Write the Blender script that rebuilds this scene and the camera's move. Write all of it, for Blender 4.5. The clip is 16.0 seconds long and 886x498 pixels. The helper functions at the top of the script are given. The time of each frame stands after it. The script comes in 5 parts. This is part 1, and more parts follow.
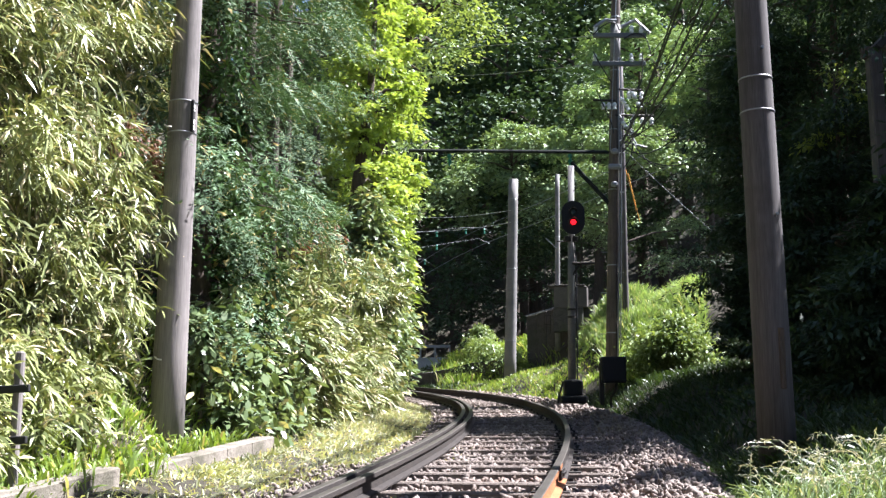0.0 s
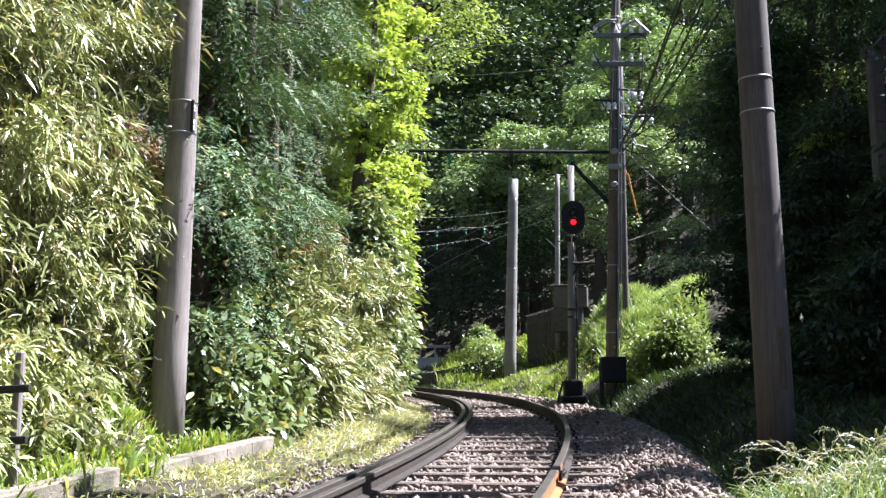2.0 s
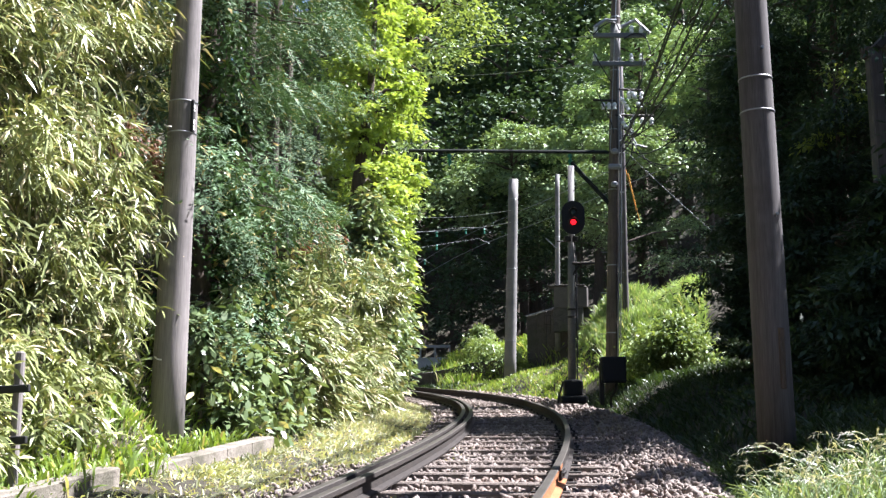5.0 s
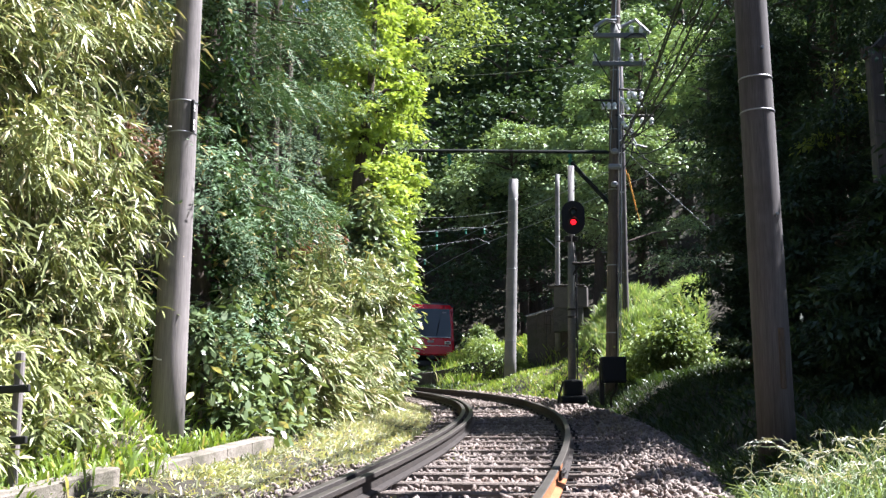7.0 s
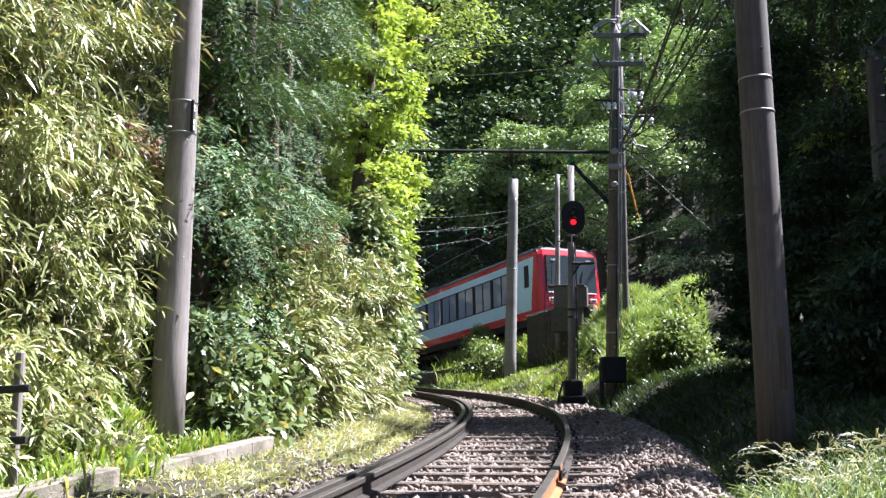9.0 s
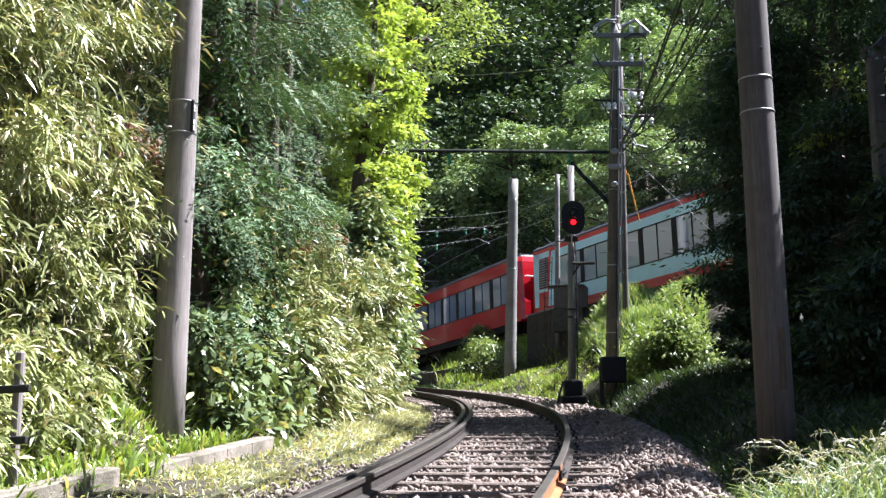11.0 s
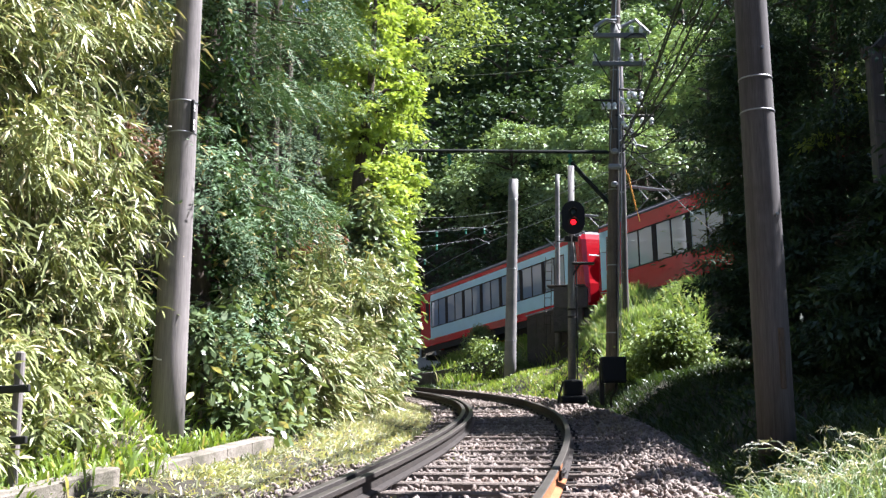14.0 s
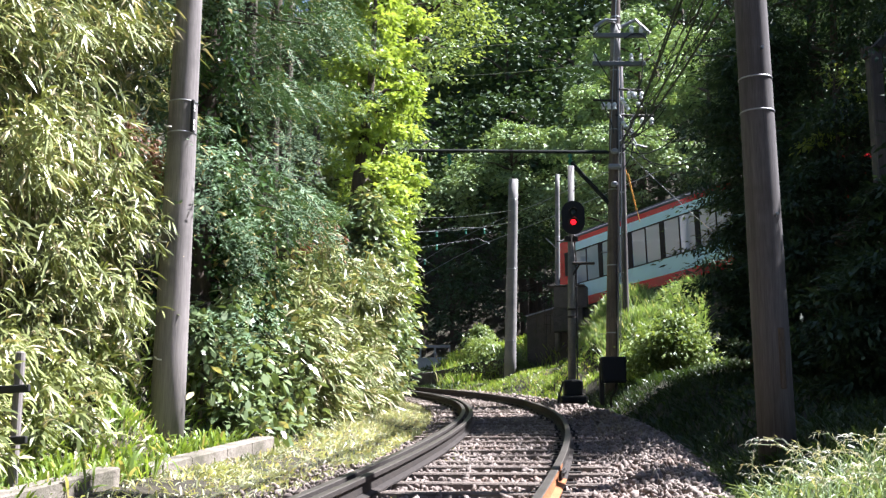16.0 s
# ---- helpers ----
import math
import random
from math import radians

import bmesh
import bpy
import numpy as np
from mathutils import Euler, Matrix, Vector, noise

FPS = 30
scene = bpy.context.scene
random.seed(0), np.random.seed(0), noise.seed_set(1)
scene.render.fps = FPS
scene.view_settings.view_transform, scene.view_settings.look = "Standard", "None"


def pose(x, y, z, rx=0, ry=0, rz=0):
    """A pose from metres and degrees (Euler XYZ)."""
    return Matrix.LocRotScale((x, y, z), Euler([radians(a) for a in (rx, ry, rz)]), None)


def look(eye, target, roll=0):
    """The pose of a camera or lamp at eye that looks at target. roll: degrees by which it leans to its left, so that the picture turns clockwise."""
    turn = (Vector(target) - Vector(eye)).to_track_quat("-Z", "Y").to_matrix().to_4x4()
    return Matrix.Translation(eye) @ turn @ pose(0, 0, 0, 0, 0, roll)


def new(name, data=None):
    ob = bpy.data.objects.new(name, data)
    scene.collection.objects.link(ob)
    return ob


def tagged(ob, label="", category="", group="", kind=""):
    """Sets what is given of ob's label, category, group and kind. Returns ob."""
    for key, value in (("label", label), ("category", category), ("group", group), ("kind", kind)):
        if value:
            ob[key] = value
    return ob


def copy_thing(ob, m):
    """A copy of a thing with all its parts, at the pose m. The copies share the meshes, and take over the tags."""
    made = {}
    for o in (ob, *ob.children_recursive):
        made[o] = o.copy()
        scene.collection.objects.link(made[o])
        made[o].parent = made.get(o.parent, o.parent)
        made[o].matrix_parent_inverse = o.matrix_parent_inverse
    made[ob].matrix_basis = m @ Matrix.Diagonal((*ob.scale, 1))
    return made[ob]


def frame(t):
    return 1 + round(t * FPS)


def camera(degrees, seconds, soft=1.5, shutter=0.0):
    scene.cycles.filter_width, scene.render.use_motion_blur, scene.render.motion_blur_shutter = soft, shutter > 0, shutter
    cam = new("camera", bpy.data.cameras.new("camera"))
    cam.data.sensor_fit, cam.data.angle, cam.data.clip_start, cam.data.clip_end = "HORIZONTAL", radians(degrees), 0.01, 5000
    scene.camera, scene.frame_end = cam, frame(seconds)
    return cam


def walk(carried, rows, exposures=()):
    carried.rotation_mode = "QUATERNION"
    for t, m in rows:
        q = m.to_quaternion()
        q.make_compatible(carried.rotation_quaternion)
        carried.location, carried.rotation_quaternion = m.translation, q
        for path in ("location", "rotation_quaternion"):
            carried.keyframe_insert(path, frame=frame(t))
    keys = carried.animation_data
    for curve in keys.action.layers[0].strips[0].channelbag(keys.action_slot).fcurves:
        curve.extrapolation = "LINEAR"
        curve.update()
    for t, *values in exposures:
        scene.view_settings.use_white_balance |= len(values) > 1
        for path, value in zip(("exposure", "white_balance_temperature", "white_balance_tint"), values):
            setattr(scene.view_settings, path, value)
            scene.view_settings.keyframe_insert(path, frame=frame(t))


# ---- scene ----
cam = camera(45.5, 16.0, soft=1.35)
EYE = (0.0, 0.0, 0.0)
AIM = (0.0, 98.72, 15.99)
walk(cam, [(0.0, look(EYE, AIM)), (16.0, look(EYE, AIM))], exposures=[(0.0, 2.15, 5800, 19), (16.0, 2.15, 5800, 19)])

# ---- light: a high sun from the side, clear sky ----
SUN_AZ, SUN_EL = 77.0, 54.0
world = bpy.data.worlds.new("sky")
scene.world = world
world.use_nodes = True
wn = world.node_tree.nodes
sky = wn.new("ShaderNodeTexSky")
sky.sky_type = "NISHITA"
sky.sun_disc = False
sky.sun_elevation = radians(SUN_EL)
sky.sun_rotation = radians(SUN_AZ)
wn["Background"].inputs["Strength"].default_value = 0.033
world.node_tree.links.new(sky.outputs[0], wn["Background"].inputs["Color"])
sun = new("sun", bpy.data.lights.new("sun", "SUN"))
sun.data.energy, sun.data.angle, sun.data.color = 5.0, radians(0.5), (1.0, 0.96, 0.87)
_a, _e = radians(SUN_AZ), radians(SUN_EL)
SUN_DIR = Vector((math.sin(_a) * math.cos(_e), math.cos(_a) * math.cos(_e), math.sin(_e)))
sun.matrix_world = look(SUN_DIR * 60, (0, 0, 0))


# ---- materials ----
def material(name):
    m = bpy.data.materials.new(name)
    m.use_nodes = True
    nt = m.node_tree
    return m, nt, nt.nodes["Principled BSDF"]


def ramp_between(nt, fac, a, b, p0=0.3, p1=0.7):
    r = nt.nodes.new("ShaderNodeValToRGB")
    r.color_ramp.elements[0].position, r.color_ramp.elements[1].position = p0, p1
    r.color_ramp.elements[0].color, r.color_ramp.elements[1].color = (*a, 1), (*b, 1)
    nt.links.new(fac, r.inputs[0])
    return r.outputs[0]


def mixed(nt, fac, a, b, how="MIX"):
    m = nt.nodes.new("ShaderNodeMix")
    m.data_type, m.blend_type = "RGBA", how
    for value, socket in ((fac, m.inputs[0]), (a, m.inputs[6]), (b, m.inputs[7])):
        if isinstance(value, (int, float)):
            socket.default_value = value
        elif isinstance(value, tuple):
            socket.default_value = (*value, 1)
        else:
            nt.links.new(value, socket)
    return m.outputs[2]


def noise_out(nt, scale, detail=4, stretch=None, rough=0.6):
    n = nt.nodes.new("ShaderNodeTexNoise")
    n.inputs["Scale"].default_value, n.inputs["Detail"].default_value = scale, detail
    n.inputs["Roughness"].default_value = rough
    c = nt.nodes.new("ShaderNodeTexCoord")
    if stretch:
        mp = nt.nodes.new("ShaderNodeMapping")
        mp.inputs["Scale"].default_value = stretch
        nt.links.new(c.outputs["Object"], mp.inputs[0])
        nt.links.new(mp.outputs[0], n.inputs["Vector"])
    else:
        nt.links.new(c.outputs["Object"], n.inputs["Vector"])
    return n.outputs["Fac"]


def bumped(nt, bsdf, fac, strength, distance=0.02):
    b = nt.nodes.new("ShaderNodeBump")
    b.inputs["Strength"].default_value, b.inputs["Distance"].default_value = strength, distance
    nt.links.new(fac, b.inputs["Height"])
    nt.links.new(b.outputs[0], bsdf.inputs["Normal"])


def rough_surface(name, a, b, scale=6, rough=0.85, metal=0.0, bump=0.4, grain=60, stretch=None, per_object=0.0, dark=None, dist=0.02):
    """Two-tone weathered surface: large blotches, fine grain, relief."""
    m, nt, p = material(name)
    col = ramp_between(nt, noise_out(nt, scale, 5, stretch), a, b)
    fine = noise_out(nt, grain, 3, stretch)
    col = mixed(nt, 0.35, col, ramp_between(nt, fine, tuple(v * 0.45 for v in a), tuple(min(1, v * 1.35) for v in b)), "MIX")
    if dark:
        col = mixed(nt, ramp_between(nt, noise_out(nt, scale * 0.37, 6), (0, 0, 0), (1, 1, 1), 0.5, 0.68), col, dark)
    if per_object:
        info = nt.nodes.new("ShaderNodeObjectInfo")
        hsv = nt.nodes.new("ShaderNodeHueSaturation")
        mm = nt.nodes.new("ShaderNodeMapRange")
        mm.inputs[3].default_value, mm.inputs[4].default_value = 1 - per_object, 1 + per_object
        nt.links.new(info.outputs["Random"], mm.inputs[0])
        nt.links.new(mm.outputs[0], hsv.inputs["Value"])
        nt.links.new(col, hsv.inputs["Color"])
        col = hsv.outputs[0]
    nt.links.new(col, p.inputs["Base Color"])
    p.inputs["Roughness"].default_value, p.inputs["Metallic"].default_value = rough, metal
    bumped(nt, p, fine, bump, dist)
    return m


def leaf_material(name, a, b, dry=None, shine_thru=0.45, gloss=0.4, dry_share=0.06):
    """Leaves: tone from leaf to leaf, light shining through, waxy sheen."""
    m, nt, p = material(name)
    g = nt.nodes.new("ShaderNodeNewGeometry")
    col = ramp_between(nt, g.outputs["Random Per Island"], a, b, 0.0, 0.92)
    col = mixed(nt, 0.55, col, ramp_between(nt, noise_out(nt, 1.3, 3), tuple(v * 0.6 for v in a), tuple(v * 1.25 for v in b)))
    if dry:
        pick = nt.nodes.new("ShaderNodeMath")
        pick.operation = "GREATER_THAN"
        pick.inputs[1].default_value = 1 - dry_share
        nt.links.new(g.outputs["Random Per Island"], pick.inputs[0])
        col = mixed(nt, pick.outputs[0], col, dry)
    nt.links.new(col, p.inputs["Base Color"])
    p.inputs["Roughness"].default_value = gloss
    p.inputs["Specular IOR Level"].default_value = 0.5
    tr = nt.nodes.new("ShaderNodeBsdfTranslucent")
    warm = mixed(nt, 1.0, col, (1.25, 1.2, 0.45), "MULTIPLY")
    nt.links.new(warm, tr.inputs["Color"])
    mx = nt.nodes.new("ShaderNodeMixShader")
    mx.inputs[0].default_value = shine_thru
    nt.links.new(p.outputs[0], mx.inputs[1])
    nt.links.new(tr.outputs[0], mx.inputs[2])
    nt.links.new(mx.outputs[0], nt.nodes["Material Output"].inputs["Surface"])
    return m


def paint(name, colour, rough=0.3, metal=0.0, dirt=0.12, coat=0.0):
    m, nt, p = material(name)
    d = ramp_between(nt, noise_out(nt, 2.2, 6), colour, tuple(v * (1 - dirt * 2) + 0.02 * dirt for v in colour), 0.45, 0.8)
    d = mixed(nt, 0.25, d, ramp_between(nt, noise_out(nt, 45, 2), tuple(v * 0.85 for v in colour), colour))
    nt.links.new(d, p.inputs["Base Color"])
    p.inputs["Roughness"].default_value, p.inputs["Metallic"].default_value = rough, metal
    p.inputs["Coat Weight"].default_value = coat
    return m


def glowing(name, colour, strength):
    m, nt, p = material(name)
    p.inputs["Base Color"].default_value = (*colour, 1)
    p.inputs["Emission Color"].default_value = (*colour, 1)
    p.inputs["Emission Strength"].default_value = strength
    return m


def pane_glass(name):
    m, nt, p = material(name)
    clear = nt.nodes.new("ShaderNodeBsdfTransparent")
    clear.inputs[0].default_value = (0.2, 0.25, 0.3, 1)
    shine = nt.nodes.new("ShaderNodeBsdfGlossy")
    shine.inputs["Roughness"].default_value = 0.04
    mx = nt.nodes.new("ShaderNodeMixShader")
    mx.inputs[0].default_value = 0.32
    # flat bluish share puts the bright sky's reflection into the pane colour
    sky_sheen = nt.nodes.new("ShaderNodeBsdfDiffuse")
    sky_sheen.inputs[0].default_value = (0.42, 0.58, 0.8, 1)
    sheen_mix = nt.nodes.new("ShaderNodeMixShader")
    sheen_mix.inputs[0].default_value = 0.6
    nt.links.new(clear.outputs[0], sheen_mix.inputs[1])
    nt.links.new(sky_sheen.outputs[0], sheen_mix.inputs[2])
    nt.links.new(sheen_mix.outputs[0], mx.inputs[1])
    nt.links.new(shine.outputs[0], mx.inputs[2])
    nt.links.new(mx.outputs[0], nt.nodes["Material Output"].inputs["Surface"])
    return m


def stone_material(name):
    """Broken stone: tone from stone to stone, fine speckle, some rust stain."""
    m, nt, p = material(name)
    geo = nt.nodes.new("ShaderNodeNewGeometry")
    col = ramp_between(nt, geo.outputs["Random Per Island"], (0.11, 0.09, 0.078), (0.31, 0.255, 0.22), 0.0, 1.0)
    fine = noise_out(nt, 70, 3)
    col = mixed(nt, 0.4, col, ramp_between(nt, fine, (0.09, 0.072, 0.062), (0.38, 0.32, 0.28)))
    col = mixed(nt, ramp_between(nt, noise_out(nt, 1.1, 4), (0, 0, 0), (0.6, 0.6, 0.6), 0.5, 0.75), col, (0.2, 0.12, 0.08))
    nt.links.new(col, p.inputs["Base Color"])
    p.inputs["Roughness"].default_value = 0.9
    bumped(nt, p, fine, 0.5, 0.01)
    return m


SOIL = rough_surface("leaf litter and soil", (0.022, 0.019, 0.012), (0.06, 0.05, 0.03), 1.5, 0.95, grain=30, bump=0.8, dark=(0.02, 0.03, 0.01))
BALLAST = rough_surface("ballast stone", (0.07, 0.06, 0.053), (0.2, 0.175, 0.155), 14, 0.9, grain=90, bump=0.5, dark=(0.15, 0.09, 0.06))
SLEEPER = rough_surface("weathered sleeper wood", (0.1, 0.075, 0.06), (0.26, 0.215, 0.18), 5, 0.9, grain=40, stretch=(1.0, 9.0, 9.0), bump=0.7, per_object=0.25)
RAIL_TOP = rough_surface("worn rail steel", (0.05, 0.045, 0.037), (0.115, 0.103, 0.088), 7, 0.5, 0.5, 0.15, 80)
RAIL_DARK = rough_surface("brown rail side", (0.014, 0.011, 0.009), (0.04, 0.031, 0.025), 9, 0.85, 0.1, 0.4, 70)
RAIL_SIDE = rough_surface("rusty rail side", (0.2, 0.07, 0.025), (0.42, 0.17, 0.06), 9, 0.85, 0.1, 0.4, 70)
IRON = rough_surface("dark iron", (0.015, 0.014, 0.013), (0.05, 0.042, 0.036), 8, 0.6, 0.4, 0.3, 60)
WOOD_POLE = rough_surface("grey weathered pole wood", (0.042, 0.037, 0.037), (0.12, 0.11, 0.108), 3, 0.85, grain=26, stretch=(6.0, 6.0, 0.22), bump=0.25, dist=0.004, dark=(0.05, 0.043, 0.04))
WOOD_PALE = rough_surface("pale grey pole wood", (0.1, 0.089, 0.083), (0.24, 0.218, 0.205), 3, 0.85, grain=26, stretch=(6.0, 6.0, 0.22), bump=0.25, dist=0.004, dark=(0.1, 0.09, 0.083))
BROWN_POLE = rough_surface("brown pole wood", (0.07, 0.053, 0.042), (0.17, 0.135, 0.112), 3, 0.85, grain=26, stretch=(6.0, 6.0, 0.22), bump=0.25, dist=0.004, dark=(0.06, 0.045, 0.035))
CONC_POLE = rough_surface("grey pole concrete", (0.14, 0.135, 0.13), (0.26, 0.25, 0.24), 2.5, 0.85, grain=55, bump=0.2, dist=0.004, dark=(0.1, 0.097, 0.093))
CONCRETE = rough_surface("old concrete", (0.1, 0.087, 0.068), (0.3, 0.265, 0.22), 4, 0.92, grain=45, bump=0.5, dark=(0.075, 0.07, 0.045))
MOSSY = rough_surface("stained dark concrete", (0.03, 0.028, 0.025), (0.1, 0.09, 0.08), 2.2, 0.92, grain=35, bump=0.6, dark=(0.03, 0.04, 0.02))
CONC_DARK = rough_surface("brown-grey cabinet metal", (0.05, 0.043, 0.038), (0.1, 0.088, 0.08), 3, 0.7, grain=50, bump=0.2)
PALE_WALL = rough_surface("pale bluish concrete", (0.6, 0.67, 0.74), (0.72, 0.78, 0.84), 1.2, 0.8, grain=30, bump=0.2)
BARK = rough_surface("tree bark", (0.035, 0.027, 0.02), (0.11, 0.085, 0.065), 5, 0.95, grain=30, stretch=(4, 4, 0.6), bump=0.9)
CULM = rough_surface("bamboo culm", (0.12, 0.13, 0.04), (0.3, 0.27, 0.12), 3, 0.5, grain=30, stretch=(3, 3, 0.4), bump=0.1)
BALLAST_STONE = stone_material("ballast pieces")
STEEL = paint("galvanised steel", (0.3, 0.31, 0.32), 0.45, 0.6)
BLACK = paint("black enamel", (0.01, 0.01, 0.011), 0.75)
WHITE_PAINT = paint("white paint", (0.78, 0.78, 0.76), 0.5)
RUBBER = paint("black cable sheath", (0.014, 0.014, 0.015), 0.55)
RED_LAMP = glowing("red signal lens", (1.0, 0.008, 0.012), 0.75)
DEAD_LAMP = paint("unlit lens", (0.03, 0.05, 0.04), 0.15)
INSULATOR = paint("white porcelain", (0.75, 0.77, 0.77), 0.15)
GREEN_ARM = paint("green painted fitting", (0.03, 0.2, 0.12), 0.5)
SLEEVE = paint("orange guy sleeve", (0.6, 0.28, 0.04), 0.5)
WIRE_PALE = paint("pale wire", (0.5, 0.53, 0.53), 0.5, 0.3)
BEAM = paint("dark green beam", (0.008, 0.013, 0.011), 0.85)
CAR_RED = paint("vermilion car paint", (0.55, 0.01, 0.02), 0.25, coat=0.5, dirt=0.1)
CAR_WHITE = paint("bluish white car paint", (0.52, 0.85, 1.0), 0.25, coat=0.5, dirt=0.06)
CAR_ROOF = paint("dark grey roof", (0.07, 0.07, 0.08), 0.6)
CAR_UNDER = paint("dirty underframe", (0.03, 0.028, 0.026), 0.8)
ROOF_GEAR = paint("dull roof gear", (0.12, 0.125, 0.13), 0.6)
CAR_GREY = paint("grey louvre", (0.3, 0.31, 0.32), 0.5)
SEAT = paint("seat cloth", (0.16, 0.05, 0.04), 0.9)
LINING = paint("pale car lining", (0.3, 0.3, 0.31), 0.7)
GLASS = pane_glass("window glass")
LEAF_SASA = leaf_material("bamboo leaves", (0.022, 0.05, 0.014), (0.38, 0.42, 0.16), (0.62, 0.54, 0.36), 0.12, 0.36, dry_share=0.12)
LEAF_DARK = leaf_material("cypress sprays", (0.04, 0.09, 0.042), (0.15, 0.245, 0.12), (0.36, 0.32, 0.12), 0.1, 0.7, dry_share=0.05)
LEAF_LIME = leaf_material("young maple leaves", (0.16, 0.27, 0.03), (0.43, 0.52, 0.16), None, 0.36)
LEAF_IVY = leaf_material("broad glossy leaves", (0.045, 0.09, 0.03), (0.26, 0.33, 0.16), (0.55, 0.5, 0.28), 0.2, 0.3, 0.08)
LEAF_GLOSS = leaf_material("dark glossy leaves", (0.025, 0.06, 0.02), (0.1, 0.17, 0.07), (0.4, 0.3, 0.12), 0.15, 0.25, 0.03)
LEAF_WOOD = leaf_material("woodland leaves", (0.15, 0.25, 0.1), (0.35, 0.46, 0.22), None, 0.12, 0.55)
# darker twin of the woodland leaves, standing for shaded gaps between lit boughs
LEAF_FAR_SHADED = leaf_material("woodland leaves with shade in the colour", (0.03, 0.065, 0.03), (0.085, 0.14, 0.062), None, 0.12, 0.75)
LEAF_DEAD = leaf_material("withered leaves", (0.12, 0.05, 0.03), (0.3, 0.15, 0.09), None, 0.25, 0.7)
# evergreen tone lowered further so the colour carries the slope's shade
LEAF_SHADE = leaf_material("evergreen leaves darkened for shade", (0.013, 0.034, 0.018), (0.048, 0.09, 0.04), None, 0.18, 0.65)
GRASS = leaf_material("grass blades", (0.1, 0.18, 0.03), (0.28, 0.38, 0.09), (0.48, 0.43, 0.24), 0.42, dry_share=0.1)
LEAF_BUSH = leaf_material("light bush leaves", (0.09, 0.16, 0.045), (0.3, 0.38, 0.15), None, 0.36)
GRASS_MOUND = leaf_material("arching mound grass", (0.12, 0.21, 0.055), (0.36, 0.48, 0.22), (0.5, 0.47, 0.3), 0.38, dry_share=0.07)
SEED = leaf_material("seed heads", (0.42, 0.42, 0.34), (0.62, 0.6, 0.5), None, 0.3)
# grass blades again, darkened in colour to stand for shaded ground
GRASS_SHADED = leaf_material("grass with shade in its colour", (0.016, 0.036, 0.013), (0.05, 0.085, 0.03), None, 0.3)
GRASS_REED = leaf_material("long bluish grass", (0.08, 0.14, 0.06), (0.32, 0.41, 0.22), (0.55, 0.5, 0.36), 0.3, dry_share=0.1)
GRASS_PALE = leaf_material("pale seeding grass", (0.22, 0.26, 0.13), (0.56, 0.58, 0.38), (0.64, 0.56, 0.4), 0.34, dry_share=0.2)


# ---- mesh tools ----
class Geo:
    """Collects vertices and faces of one mesh; each face carries a material slot."""

    def __init__(self):
        self.v, self.f, self.s = [], [], []

    def add(self, verts, faces, slot=0):
        n = len(self.v)
        self.v.extend(tuple(p) for p in verts)
        self.f.extend(tuple(i + n for i in face) for face in faces)
        self.s.extend([slot] * len(faces))
        return self

    def box(self, c, size, m=None, slot=0, bevel=0.0):
        hx, hy, hz = (q / 2 for q in size)
        if bevel:
            b = min(bevel, hx * 0.9, hy * 0.9, hz * 0.9)
            pts = []
            for z, k in ((-hz, b), (-hz + b, 0), (hz - b, 0), (hz, b)):
                x, y = hx - k, hy - k
                pts += [(x, y - b, z), (x - b, y, z), (-x + b, y, z), (-x, y - b, z), (-x, -y + b, z), (-x + b, -y, z), (x - b, -y, z), (x, -y + b, z)]
            faces = [tuple(range(7, -1, -1)), tuple(range(24, 32))]
            for r in range(3):
                for i in range(8):
                    j = (i + 1) % 8
                    faces.append((r * 8 + i, r * 8 + j, r * 8 + 8 + j, r * 8 + 8 + i))
        else:
            pts = [(x, y, z) for x in (-hx, hx) for y in (-hy, hy) for z in (-hz, hz)]
            faces = [(0, 1, 3, 2), (4, 6, 7, 5), (0, 4, 5, 1), (2, 3, 7, 6), (0, 2, 6, 4), (1, 5, 7, 3)]
        mm = Matrix.Translation(c) @ m if m is not None else Matrix.Translation(c)
        return self.add([mm @ Vector(p) for p in pts], faces, slot)

    def tube(self, pts, radii, n=8, slot=0, caps=True):
        pts = [Vector(p) for p in pts]
        if isinstance(radii, (int, float)):
            radii = [radii] * len(pts)
        verts, faces = [], []
        for i, p in enumerate(pts):
            d = (pts[min(i + 1, len(pts) - 1)] - pts[max(i - 1, 0)]).normalized()
            side = d.orthogonal() if abs(d.z) > 0.9 else d.cross(Vector((0, 0, 1)))
            if abs(d.z) > 0.9:
                side = Vector((1, 0, 0)) - d * d.x
            side.normalize()
            up = d.cross(side)
            for k in range(n):
                a = 2 * math.pi * k / n
                verts.append(p + (side * math.cos(a) + up * math.sin(a)) * radii[i])
        for i in range(len(pts) - 1):
            for k in range(n):
                q = (k + 1) % n
                faces.append((i * n + k, i * n + q, (i + 1) * n + q, (i + 1) * n + k))
        if caps:
            faces += [tuple(range(n - 1, -1, -1)), tuple(range((len(pts) - 1) * n, len(pts) * n))]
        return self.add(verts, faces, slot)

    def sweep(self, profile, frames, slot=0, closed=True):
        """profile: (across, up) points; frames: matrices along the way (x across, z up)."""
        n = len(profile)
        verts = [m @ Vector((a, 0, b)) for m in frames for a, b in profile]
        faces = []
        for i in range(len(frames) - 1):
            for k in range(n if closed else n - 1):
                q = (k + 1) % n
                faces.append((i * n + k, i * n + q, (i + 1) * n + q, (i + 1) * n + k))
        if closed:
            faces += [tuple(range(n)), tuple(range(len(verts) - 1, len(verts) - n - 1, -1))]
        return self.add(verts, faces, slot)


